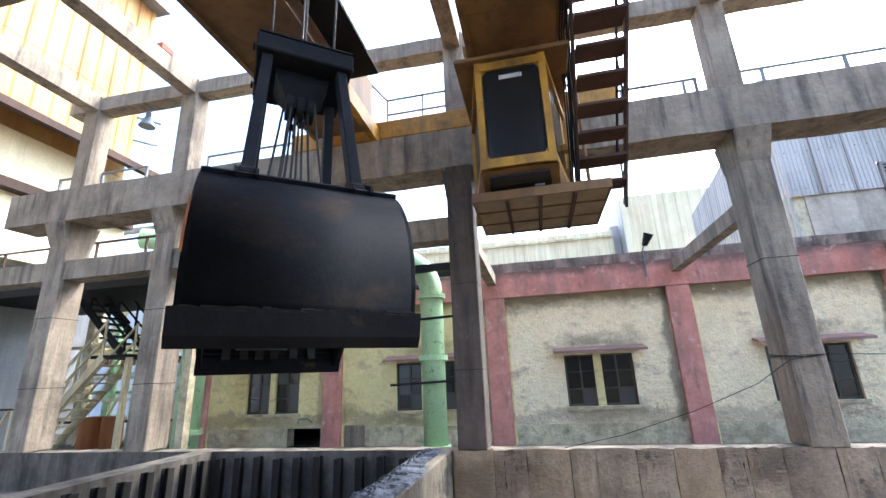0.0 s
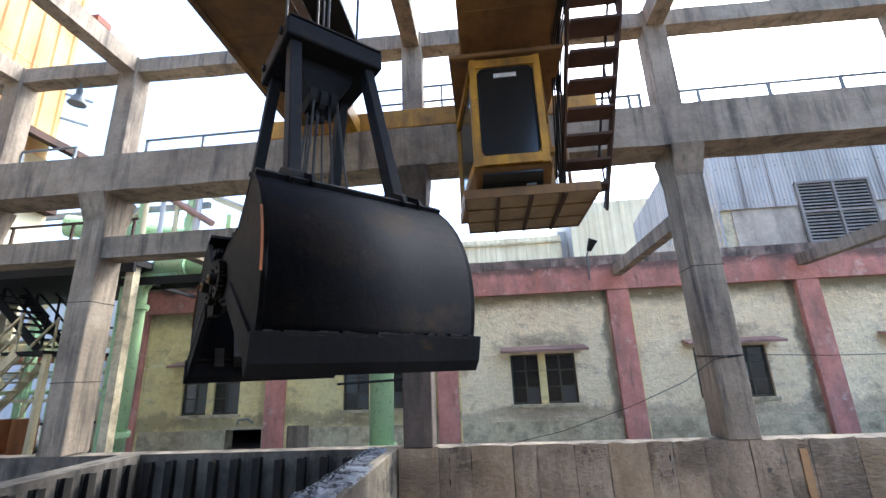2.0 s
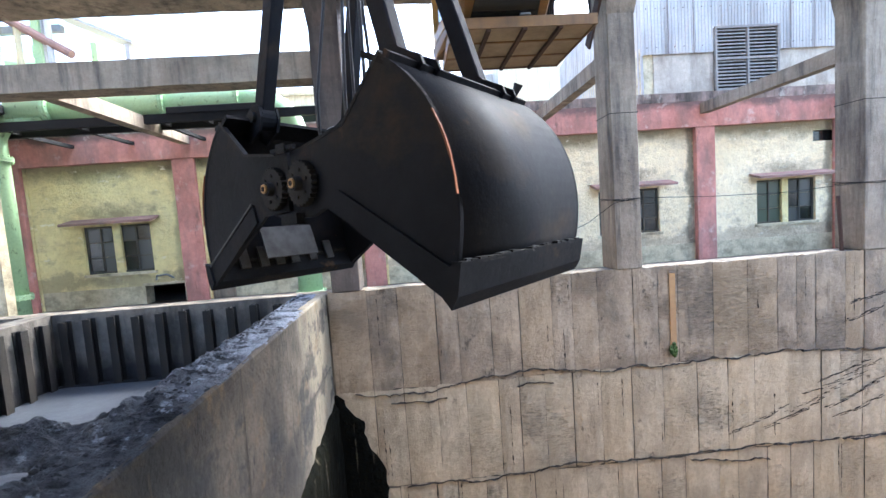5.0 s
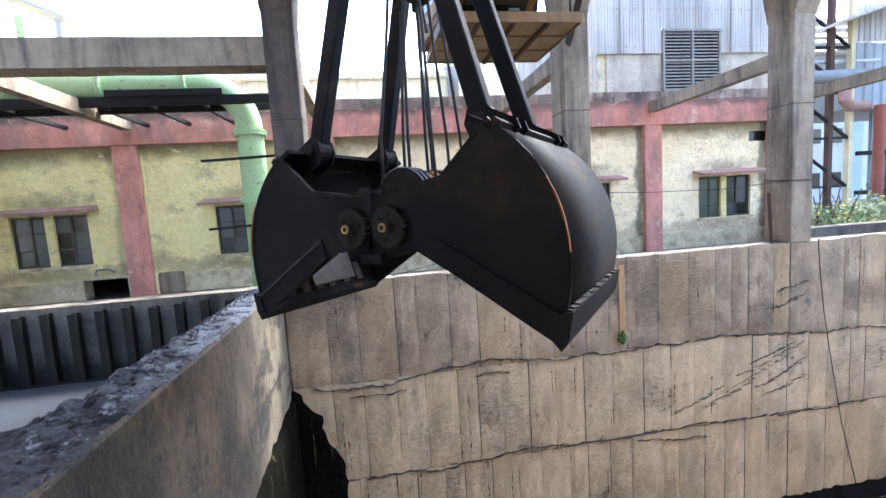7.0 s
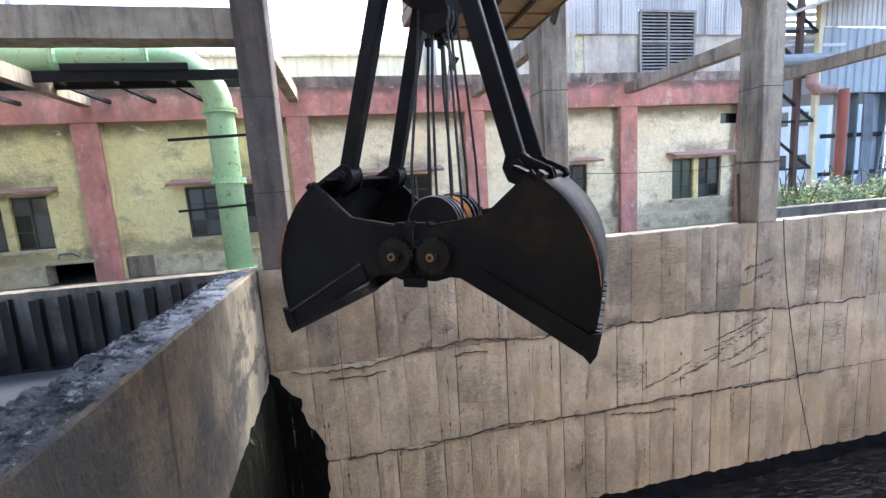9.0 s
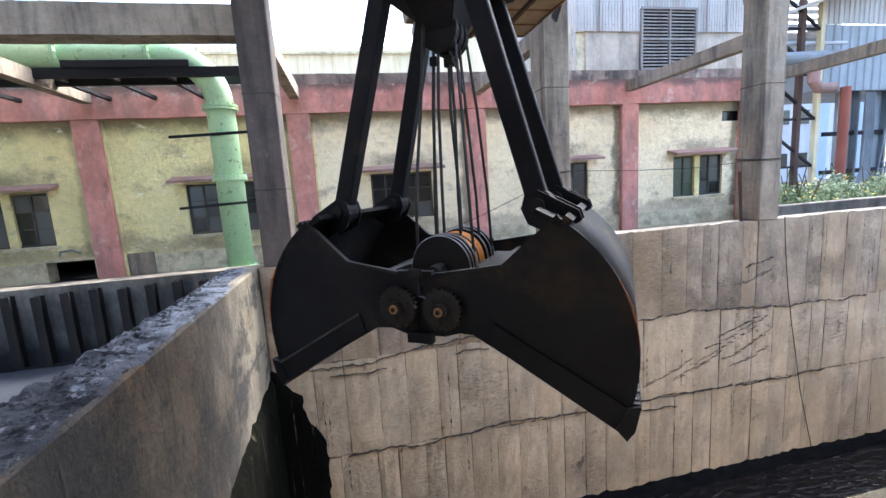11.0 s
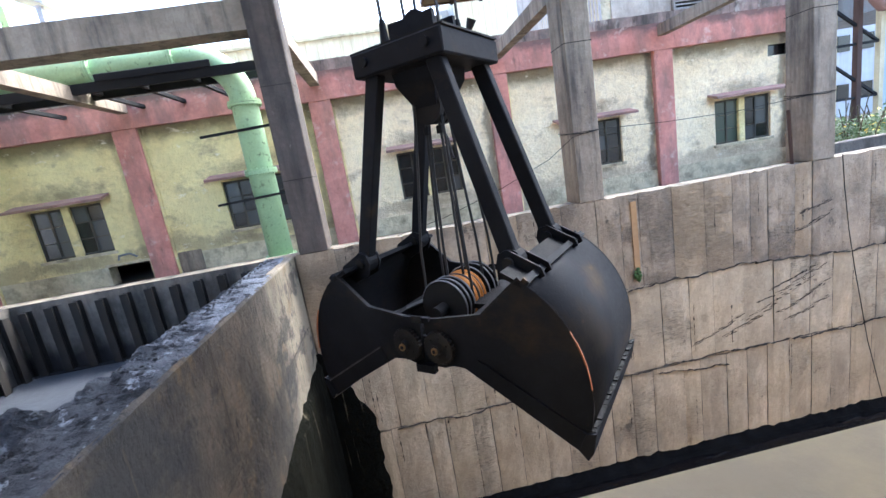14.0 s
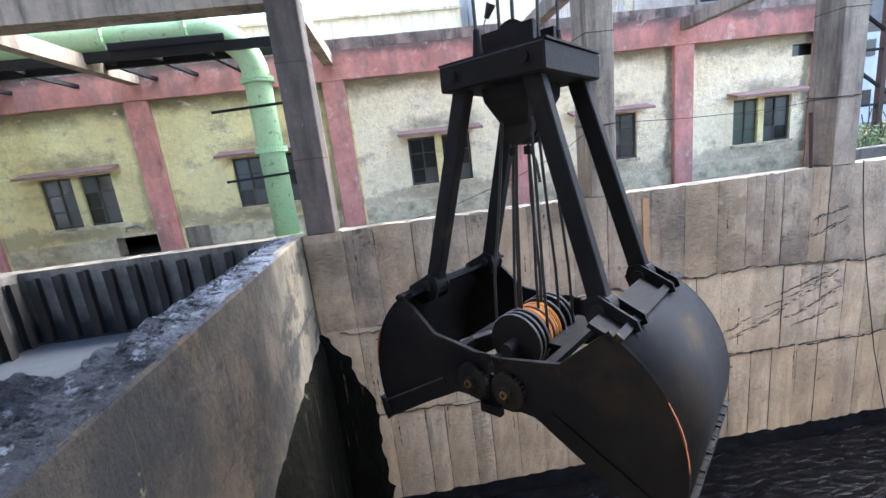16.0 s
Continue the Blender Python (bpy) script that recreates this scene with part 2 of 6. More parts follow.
PIT_UPPER = surf("weathered_board_marked_concrete", (0.39, 0.302, 0.208), (0.24, 0.184, 0.127), big=1.3, fine=15, dirt=(0.09, 0.07, 0.05), dirt_amount=0.6, streak=(2.2, 2.2, 1.2), bump=1.1, speckle=0.4, per_object=0.08, shift=True, crust=0.45, tint=((0.46, 0.32, 0.17), 0.35),
                 blots=(((0.9, 0.9, 0.9), 0.52, 0.68, 0.55, (0.14, 0.11, 0.082)), ((7, 7, 0.5), 0.58, 0.68, 0.6, (0.11, 0.085, 0.062)), ((22, 22, 26), 0.62, 0.68, 0.8, (0.055, 0.045, 0.034)), ((3.6, 3.6, 2.6), 0.62, 0.67, 0.75, (0.07, 0.056, 0.042))))
PIT_JOINT = surf("joint_concrete", (0.05, 0.04, 0.03), (0.025, 0.02, 0.016), bump=0.6)
PIT_BACK = surf("recessed_concrete", (0.20, 0.165, 0.125), (0.05, 0.042, 0.033), big=2.6, fine=12, bump=0.8, speckle=0.4)
# Real stains, plus the lit far end painted paler through pale.
DIVIDER = surf("stained_concrete_lit_end", (0.085, 0.068, 0.049), (0.028, 0.026, 0.024), big=1.1, fine=13, dirt=(0.011, 0.010, 0.009), dirt_amount=0.75, streak=(1.4, 1.4, 1.3), bump=1.2, speckle=0.5, pale=((4.7, 6.5), (0.20, 0.168, 0.12), 0.95),
               blots=(((1.5, 1.5, 1.3), 0.57, 0.66, 0.6, (0.115, 0.075, 0.034)), ((0.9, 0.9, 1.3), 0.52, 0.58, 0.75, (0.018, 0.019, 0.020)), ((9, 9, 3), 0.62, 0.67, 0.85, (0.009, 0.009, 0.009)), ((4.5, 4.5, 2.4), 0.65, 0.69, 0.8, (0.24, 0.195, 0.12)), ((24, 24, 24), 0.62, 0.68, 0.7, (0.01, 0.01, 0.01))))
SLIME = surf("black_slime", (0.003, 0.003, 0.0025), (0.007, 0.0068, 0.005), rough=0.85, bump=1.0, depth=0.05, fine=8, streak=(9, 9, 0.5), dirt=(0.11, 0.092, 0.062), dirt_amount=0.8, dirt_from=0.62, spec=0.02, blots=(((5, 5, 0.6), 0.58, 0.68, 0.8, (0.012, 0.0115, 0.006)),))
SOOT_SPOTS = []
for wx in (-7.2, -2.8, 1.55, 6.05, 10.5):
    SOOT_SPOTS += [(wx, 2.32, 1.45, 0.34, 0.66, (0.12, 0.094, 0.064)), (wx - 0.2, 0.62, 1.5, 0.36, 0.5, (0.26, 0.20, 0.125))]
WALL_MOULD = (((0.9, 0.9, 2.2), 0.57, 0.72, 0.5, (0.46, 0.35, 0.21)), ((6, 6, 6), 0.66, 0.71, 0.75, (0.09, 0.07, 0.045)), ((1.6, 1.6, 3.4), 0.62, 0.71, 0.6, (0.22, 0.165, 0.10)), ((2.4, 2.4, 4.0), 0.62, 0.70, 0.8, (0.93, 0.86, 0.66)))
RUNS = tuple((x - 0.07, 0.15, (0.08, 0.066, 0.048), a * 0.85, 0.55, "X") for x, a in ((-5.62, 0.35), (-1.11, 0.5), (3.33, 0.75), (7.86, 0.85), (11.85, 0.8)))
PLASTER = surf("cream_plaster", (0.87, 0.76, 0.38), (0.77, 0.65, 0.31), big=1.1, fine=7, dirt=(0.30, 0.23, 0.14), dirt_amount=0.8, dirt_from=0.55, streak=(1.5, 1.5, 2.2), bump=1.0, depth=0.08, bands=((0.62, 0.26, (0.30, 0.24, 0.15), 0.6, 1.5), (3.6, 0.5, (0.20, 0.175, 0.11), 0.8, 0.9)) + RUNS, blots=WALL_MOULD, spots=SOOT_SPOTS[:4])
PLASTER_WHITE = surf("lime_washed_plaster", (0.95, 0.81, 0.545), (0.85, 0.705, 0.45), big=1.1, fine=7, dirt=(0.38, 0.28, 0.17), dirt_amount=0.8, dirt_from=0.56, streak=(1.5, 1.5, 2.2), bump=1.0, depth=0.08, bands=((0.58, 0.30, (0.37, 0.29, 0.20), 0.6, 1.4), (3.6, 0.5, (0.20, 0.165, 0.10), 0.85, 0.9)) + RUNS, blots=WALL_MOULD, spots=SOOT_SPOTS[4:])
RENDER_GREY = surf("weathered_render", (0.50, 0.435, 0.345), (0.39, 0.33, 0.26), big=1.2, fine=9, dirt=(0.17, 0.14, 0.105), dirt_amount=0.8, streak=(2, 2, 0.6), bump=0.9, depth=0.04, blots=(((14, 14, 14), 0.64, 0.70, 0.6, (0.16, 0.13, 0.10)),))
PLASTER_DADO = surf("damp_plaster", (0.64, 0.56, 0.37), (0.50, 0.42, 0.27), big=1.2, fine=9, dirt=(0.16, 0.13, 0.085), dirt_amount=0.8, streak=(3.4, 3.4, 3.4), bump=1.0, depth=0.04)
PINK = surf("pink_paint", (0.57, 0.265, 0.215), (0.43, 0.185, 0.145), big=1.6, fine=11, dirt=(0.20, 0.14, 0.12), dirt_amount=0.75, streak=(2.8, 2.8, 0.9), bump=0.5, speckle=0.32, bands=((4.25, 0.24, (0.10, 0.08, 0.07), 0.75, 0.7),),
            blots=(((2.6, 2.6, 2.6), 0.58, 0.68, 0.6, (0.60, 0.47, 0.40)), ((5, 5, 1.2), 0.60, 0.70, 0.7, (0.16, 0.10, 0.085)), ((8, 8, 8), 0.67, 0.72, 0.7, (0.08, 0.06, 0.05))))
SOOT = surf("parapet_mould", (0.15, 0.125, 0.105), (0.36, 0.26, 0.22), big=1.8, dirt=(0.03, 0.027, 0.024), dirt_amount=0.85, streak=(4, 4, 0.5), bump=0.6, blots=(((3, 3, 1.5), 0.56, 0.66, 0.8, (0.42, 0.38, 0.32)), ((6, 6, 1.0), 0.58, 0.68, 0.85, (0.035, 0.032, 0.028))))
GREEN = surf("green_pipe_paint", (0.37, 0.53, 0.29), (0.31, 0.46, 0.26), rough=0.5, fine=20, dirt=(0.04, 0.042, 0.022), dirt_amount=0.9, dirt_from=0.58, streak=(9, 9, 7), bump=0.1, spec=0.4, blots=(((2, 2, 1.2), 0.58, 0.72, 0.5, (0.22, 0.26, 0.12)), ((5, 5, 1.0), 0.66, 0.72, 0.6, (0.20, 0.12, 0.05))))
YELLOW = surf("yellow_paint", (0.45, 0.23, 0.018), (0.29, 0.14, 0.018), rough=0.5, big=2.4, dirt=(0.05, 0.032, 0.018), dirt_amount=0.85, dirt_from=0.42, streak=(3, 3, 1.2), bump=0.15, spec=0.3, blots=(((7, 7, 7), 0.62, 0.67, 0.8, (0.06, 0.035, 0.02)),))
GIRDER = surf("sooty_yellow_paint", (0.22, 0.115, 0.035), (0.13, 0.07, 0.03), rough=0.6, dirt=(0.045, 0.03, 0.02), dirt_amount=0.8, bump=0.15)
RUST = surf("rusty_steel", (0.075, 0.04, 0.027), (0.045, 0.027, 0.02), rough=0.85, dirt=(0.02, 0.015, 0.014), bump=0.4)
DARK = surf("dark_steel", (0.010, 0.010, 0.011), (0.020, 0.019, 0.018), rough=0.7, bump=0.2, spec=0.12)
GREY_STEEL = surf("grey_steel", (0.18, 0.20, 0.21), (0.12, 0.13, 0.14), rough=0.55, dirt=(0.10, 0.07, 0.05), bump=0.15)
BUCKET = surf("black_grab_steel", (0.0085, 0.0092, 0.0115), (0.0150, 0.0160, 0.0190), rough=0.6, big=1.4, fine=26, dirt=(0.05, 0.034, 0.019), dirt_amount=0.6, dirt_from=0.57, streak=(1.7, 1.7, 2.0), bump=0.25, depth=0.012, spec=0.06, blots=(((1.2, 1.2, 1.5), 0.57, 0.64, 0.4, (0.034, 0.026, 0.018)), ((2.2, 2.2, 2.6), 0.64, 0.70, 0.7, (0.075, 0.048, 0.024)), ((9, 9, 9), 0.70, 0.74, 0.6, (0.05, 0.05, 0.05))))
BUCKET_IN = surf("sludge_coated_steel", (0.003, 0.003, 0.004), (0.006, 0.006, 0.007), rough=0.7, big=2, fine=20, bump=0.3, spec=0.1)
EDGE = surf("worn_edge", (0.020, 0.020, 0.021), (0.008, 0.008, 0.008), rough=0.65, spec=0.12, big=9, fine=40, bump=0.4)
WEAR = surf("scoured_steel", (0.06, 0.06, 0.06), (0.02, 0.02, 0.02), big=5, rough=0.6, metal=0.1, bump=0.2, fine=30)
BRIGHT = surf("polished_pulley_steel", (0.22, 0.22, 0.22), (0.09, 0.09, 0.09), rough=0.4, metal=0.4, big=6, bump=0.15)
RUST_EDGE = surf("orange_rust_edge", (0.35, 0.11, 0.03), (0.12, 0.05, 0.025), rough=0.8, bump=0.2)
ORANGE_ROPE = surf("orange_rope", (0.55, 0.22, 0.04), (0.30, 0.12, 0.03), rough=0.7, bump=0.3, fine=60)
STEEL_ROPE = surf("greasy_wire_rope", (0.028, 0.027, 0.026), (0.012, 0.012, 0.012), rough=0.5, fine=80, bump=0.3)
BRASS = surf("bronze_bush", (0.42, 0.26, 0.10), (0.25, 0.15, 0.07), rough=0.4, metal=0.8, bump=0.1)
SHEET = surf("grey_profiled_sheet", (0.50, 0.475, 0.44), (0.41, 0.39, 0.36), rough=0.6, dirt=(0.22, 0.195, 0.17), dirt_amount=0.7, streak=(3, 3, 0.2), bump=0.05, spec=0.2, blots=(((9, 9, 0.25), 0.58, 0.72, 0.5, (0.20, 0.165, 0.13)),))
SHEET_CREAM = surf("cream_profiled_sheet", (0.76, 0.66, 0.44), (0.66, 0.56, 0.36), rough=0.7, dirt=(0.42, 0.32, 0.18), dirt_amount=0.6, streak=(1.5, 1.5, 0.12), bump=0.05)
SHEET_ORANGE = surf("rust_stained_sheet", (0.52, 0.36, 0.15), (0.46, 0.25, 0.08), big=0.35, rough=0.7, dirt=(0.34, 0.13, 0.04), dirt_amount=0.75, streak=(1.2, 1.2, 0.12), bump=0.05)
SHEET_BLUE = surf("pale_blue_sheet", (0.30, 0.325, 0.34), (0.25, 0.272, 0.285), rough=0.6, dirt=(0.17, 0.16, 0.15), dirt_amount=0.7, streak=(2, 2, 0.2), bump=0.05, spec=0.2)
BLUE_WALL = surf("blue_wall_paint", (0.34, 0.41, 0.49), (0.30, 0.36, 0.43), bump=0.1)
PALE_WALL = surf("pale_wall_paint", (0.50, 0.51, 0.52), (0.42, 0.43, 0.44), dirt=(0.3, 0.28, 0.26), bump=0.1)
CREAM_STEEL = surf("cream_painted_steel", (0.62, 0.55, 0.34), (0.48, 0.40, 0.24), rough=0.6, dirt=(0.15, 0.08, 0.04), bump=0.1)
COPING = surf("cream_rail_paint", (0.135, 0.115, 0.088), (0.11, 0.094, 0.07), big=3, fine=60, dirt=(0.20, 0.16, 0.09), dirt_amount=0.5, streak=(14, 14, 14), bump=0.15, depth=0.004, speckle=0.10, spec=0.2)
PLATE = surf("brown_floor_plate", (0.34, 0.265, 0.165), (0.24, 0.175, 0.105), dirt=(0.11, 0.07, 0.04), bump=0.15)
EARTH = surf("oily_ground", (0.11, 0.10, 0.09), (0.065, 0.06, 0.056), big=0.4, bump=0.5)
SLUDGE = surf("wet_grey_sludge", (0.05, 0.054, 0.062), (0.034, 0.037, 0.043), rough=0.55, big=0.9, fine=10, bump=0.3, depth=0.02, spec=0.3)
CAKE = surf("black_sludge_cake", (0.007, 0.0075, 0.009), (0.05, 0.055, 0.065), rough=0.7, big=5, fine=18, bump=1.0, depth=0.06, spec=0.12, blots=(((3, 3, 5), 0.60, 0.66, 0.8, (0.14, 0.155, 0.18)),))
CRUST = surf("blue_grey_dust_crust", (0.20, 0.215, 0.245), (0.05, 0.054, 0.063), big=4, fine=26, bump=1.0, depth=0.05, rough=0.9, spec=0.05, bands=((2.6, 2.1, (0.022, 0.023, 0.027), 0.75, 2.2, "Y"),), blots=(((7, 7, 7), 0.54, 0.60, 0.85, (0.013, 0.014, 0.017)), ((10, 6, 8), 0.58, 0.64, 0.75, (0.22, 0.24, 0.28))))
LEAF = surf("bush_leaves", (0.075, 0.125, 0.032), (0.04, 0.075, 0.02), big=3, rough=0.55, bump=0)
FLOWER = surf("yellow_blossom", (0.60, 0.45, 0.05), (0.5, 0.36, 0.04), bump=0)
STEM = surf("bush_stems", (0.10, 0.08, 0.04), (0.07, 0.06, 0.03), bump=0.2)
WINDOW_STEEL = surf("window_steel", (0.05, 0.05, 0.045), (0.10, 0.085, 0.06), bump=0.1)
SHADE_RUST = surf("rusty_sunshade", (0.32, 0.19, 0.16), (0.22, 0.15, 0.12), dirt=(0.08, 0.06, 0.05), bump=0.4)
WHITE_PAINT = surf("white_marks", (0.7, 0.7, 0.68), (0.6, 0.6, 0.58), bump=0)
DRUM = surf("orange_drum_paint", (0.42, 0.15, 0.04), (0.28, 0.10, 0.035), rough=0.6, dirt=(0.06, 0.035, 0.02), bump=0.2)
RED_PIPE = surf("red_oxide_paint", (0.26, 0.085, 0.055), (0.20, 0.065, 0.045), bump=0.1)


def glass(name, colour, rough=0.06):
    m = bpy.data.materials.new(name)
    m.use_nodes = True
    p = m.node_tree.nodes["Principled BSDF"]
    p.inputs["Base Color"].default_value = (*colour, 1)
    p.inputs["Roughness"].default_value = rough
    p.inputs["Specular IOR Level"].default_value = 0.6
    return m


DARK_GLASS = glass("grimy_dark_glass", (0.012, 0.013, 0.013), 0.18)
# Lighter grey panes: the sky's reflection is put into the glass colour.
SKY_GREY_GLASS = glass("sky_grey_window_glass", (0.05, 0.052, 0.05), 0.3)
GREEN_GLASS = glass("greenish_window_glass", (0.045, 0.062, 0.038), 0.3)
ROOM_DARK = surf("unlit_room", (0.02, 0.02, 0.018), (0.035, 0.033, 0.03), bump=0)


def liquid():
    m = surf("black_water", (0.002, 0.002, 0.003), (0.004, 0.004, 0.005), rough=0.06, bump=0, speckle=0.1, spec=0.12)
    n, l = m.node_tree.nodes, m.node_tree.links
    tc = n.new("ShaderNodeTexCoord")
    mp = n.new("ShaderNodeMapping")
    mp.inputs["Scale"].default_value = (1.0, 2.2, 1.0)
    l.new(tc.outputs["Object"], mp.inputs["Vector"])
    w = n.new("ShaderNodeTexNoise")
    w.inputs["Scale"].default_value, w.inputs["Detail"].default_value, w.inputs["Distortion"].default_value = 3.4, 4, 1.2
    l.new(mp.outputs["Vector"], w.inputs["Vector"])
    b = n.new("ShaderNodeBump")
    b.inputs["Strength"].default_value, b.inputs["Distance"].default_value = 0.75, 0.05
    l.new(w.outputs["Fac"], b.inputs["Height"])
    l.new(b.outputs["Normal"], n["Principled BSDF"].inputs["Normal"])
    return m


WATER = liquid()
TAR = surf("wet_black_sludge", (0.003, 0.003, 0.0033), (0.007, 0.007, 0.007), rough=0.8, big=3, fine=16, bump=0.8, depth=0.04, spec=0.03)


# ---- mesh helpers ----
def mesh_of(name, bm, material, smooth=False):
    me = bpy.data.meshes.new(name)
    bmesh.ops.recalc_face_normals(bm, faces=bm.faces[:])
    bm.to_mesh(me)
    bm.free()
    me.materials.append(material)
    if smooth:
        for f in me.polygons:
            f.use_smooth = True
    return me


def part(name, bm, material, parent=None, label="", smooth=False):
    ob = new(name, mesh_of(name, bm, material, smooth))
    if parent:
        ob.parent = parent
    if label:
        ob["label"] = label
    return ob


def thing(name, label, category, group="", kind="", m=None):
    ob = new(name)
    if m is not None:
        ob.matrix_basis = m
    return tagged(ob, label, category, group, kind)


def box(bm, x0, x1, y0, y1, z0, z1, bevel=0.0, rot=None):
    r = bmesh.ops.create_cube(bm, size=1)
    vs = r["verts"]
    c = Vector(((x0 + x1) / 2, (y0 + y1) / 2, (z0 + z1) / 2))
    for v in vs:
        v.co = Vector((v.co.x * (x1 - x0), v.co.y * (y1 - y0), v.co.z * (z1 - z0)))
        if rot is not None:
            v.co = rot @ v.co
        v.co += c
    if bevel:
        es = list({e for v in vs for e in v.link_edges})
        bmesh.ops.bevel(bm, geom=es, offset=bevel, segments=1, affect="EDGES", profile=0.5)
    return bm


def boxm(x0, x1, y0, y1, z0, z1, bevel=0.0):
    return box(bmesh.new(), x0, x1, y0, y1, z0, z1, bevel)


def bar(bm, a, b, w, h=None, up=(0, 0, 1)):
    """A rectangular bar from a to b."""
    a, b = Vector(a), Vector(b)
    d = (b - a).normalized()
    up = Vector(up)
    if abs(d.dot(up)) > 0.98:
        up = Vector((0, 1, 0))
    s = d.cross(up).normalized()
    u = s.cross(d)
    w, h = w / 2, (h or w) / 2
    vs = [bm.verts.new(p + s * i * w + u * j * h) for p in (a, b) for i, j in ((-1, -1), (1, -1), (1, 1), (-1, 1))]
    for q in ((0, 1, 2, 3), (7, 6, 5, 4), (0, 4, 5, 1), (1, 5, 6, 2), (2, 6, 7, 3), (3, 7, 4, 0)):
        bm.faces.new([vs[i] for i in q])
    return bm


def rod(bm, a, b, r, n=10, r2=None):
    a, b = Vector(a), Vector(b)
    d = b - a
    q = d.to_track_quat("Z", "Y").to_matrix().to_4x4()
    bmesh.ops.create_cone(bm, cap_ends=True, segments=n, radius1=r, radius2=r if r2 is None else r2, depth=d.length,
                          matrix=Matrix.Translation((a + b) / 2) @ q)
    return bm


def tube(bm, pts, r, n=10):
    """A round tube along points."""
    pts = [Vector(p) for p in pts]
    rings = []
    side = None
    for i, p in enumerate(pts):
        d = (pts[min(i + 1, len(pts) - 1)] - pts[max(i - 1, 0)]).normalized()
        if side is None:
            side = d.orthogonal().normalized()
        side = (side - d * side.dot(d)).normalized()
        up = d.cross(side)
        rings.append([bm.verts.new(p + (side * math.cos(2 * math.pi * k / n) + up * math.sin(2 * math.pi * k / n)) * r) for k in range(n)])
    for a, b in zip(rings, rings[1:]):
        for k in range(n):
            bm.faces.new((a[k], a[(k + 1) % n], b[(k + 1) % n], b[k]))
    bm.faces.new(rings[0][::-1])
    bm.faces.new(rings[-1])
    return bm


def prism(bm, pts, y0, y1):
    """A plate with an x-z outline, from y0 to y1."""
    a = [bm.verts.new((x, y0, z)) for x, z in pts]
    b = [bm.verts.new((x, y1, z)) for x, z in pts]
    n = len(pts)
    bm.faces.new(a)
    bm.faces.new(b[::-1])
    for i in range(n):
        bm.faces.new((a[i], b[i], b[(i + 1) % n], a[(i + 1) % n]))
    return bm


def wall_with_holes(x0, x1, y0, y1, z0, z1, holes):
    """A wall slab along x with rectangular openings (x0, x1, z0, z1)."""
    bm = bmesh.new()
    xs = sorted({x0, x1, *[h[0] for h in holes], *[h[1] for h in holes]})
    for a, b in zip(xs, xs[1:]):
        cut = sorted([h for h in holes if h[0] <= a + 1e-6 and h[1] >= b - 1e-6], key=lambda h: h[2])
        z = z0
        for h in cut:
            if h[2] > z + 1e-6:
                box(bm, a, b, y0, y1, z, h[2])
            z = h[3]
        if z1 > z + 1e-6:
            box(bm, a, b, y0, y1, z, z1)
    bmesh.ops.remove_doubles(bm, verts=bm.verts[:], dist=1e-5)
    return bm


def profiled(x0, x1, z0, z1, y, pitch=0.25, depth=0.035):
    """A trapezoidal sheet along x."""
    bm = bmesh.new()
    n = max(1, int((x1 - x0) / pitch))
    p = (x1 - x0) / n
    line = []
    for i in range(n):
        for f, d in ((0, 0), (0.55, 0), (0.65, -depth), (0.9, -depth)):
            line.append((x0 + (i + f) * p, y + d))
    line.append((x1, y))
    lo = [bm.verts.new((a, b, z0)) for a, b in line]
    hi = [bm.verts.new((a, b, z1)) for a, b in line]
    for i in range(len(line) - 1):
        bm.faces.new((lo[i], lo[i + 1], hi[i + 1], hi[i]))
    ex = bmesh.ops.extrude_face_region(bm, geom=bm.faces[:])
    for v in ex["geom"]:
        if isinstance(v, bmesh.types.BMVert):
            v.co.y += 0.03
    return bm


# ---- setting: ground and pit ----
WT = 0.63          # top of the pit walls
WATER_Z = -4.45


def ground():
    bm = bmesh.new()
    xs, ys = (-600, -5.6, 16.4, 600), (-600, 1.0, 7.6, 600)
    v = [[bm.verts.new((x, y, 0)) for y in ys] for x in xs]
    for i in range(3):
        for j in range(3):
            if (i, j) != (1, 1):
                bm.faces.new((v[i][j], v[i + 1][j], v[i + 1][j + 1], v[i][j + 1]))
    return tagged(part("ground", bm, EARTH), "oily dark concrete ground of an industrial yard", "ground", kind="structure")


ground()

rng = random.Random(5)
pit_wall = tagged(part("wall_far_pit", boxm(-12.0, 16.4, 7.44, 7.82, -5.2, WT - 0.02), PIT_BACK), "board-marked cast concrete pit wall with cracks", "wall", kind="structure")
tagged(part("wall_bay_back", boxm(-12.0, -1.62, 7.40, 7.439, -5.2, WT), BAY_WALL), "sludge-splashed concrete back wall of the bay", "wall", kind="structure")
tagged(part("wall_pit_end", boxm(16.0, 16.4, 1.0, 7.44, -5.2, WT), PIT), "bare concrete end wall of a pit", "wall", kind="structure")
tagged(part("wall_pit_near", boxm(-5.6, 16.0, 0.98, 1.4, -5.2, 0.3), PIT), "bare concrete near wall of a pit", "wall", kind="structure")
tagged(part("wall_pit_left", boxm(-5.65, -5.27, 1.4, 7.44, -5.2, WT), BAY_WALL), "stained concrete side wall of a sludge bay", "wall", kind="structure")
tagged(part("wall_behind", boxm(-6, 8, -4.2, -4.0, 0.1, 3.4), CONCRETE), "plain concrete wall behind the platform", "wall", kind="structure")
# Unseen slab, added to keep sun and sky off the handrail.
tagged(part("ceiling", boxm(-6, 8, -4.2, 1.75, 3.4, 3.6), CONCRETE), "plain concrete slab added out of view to shade the platform", "ceiling", kind="structure")
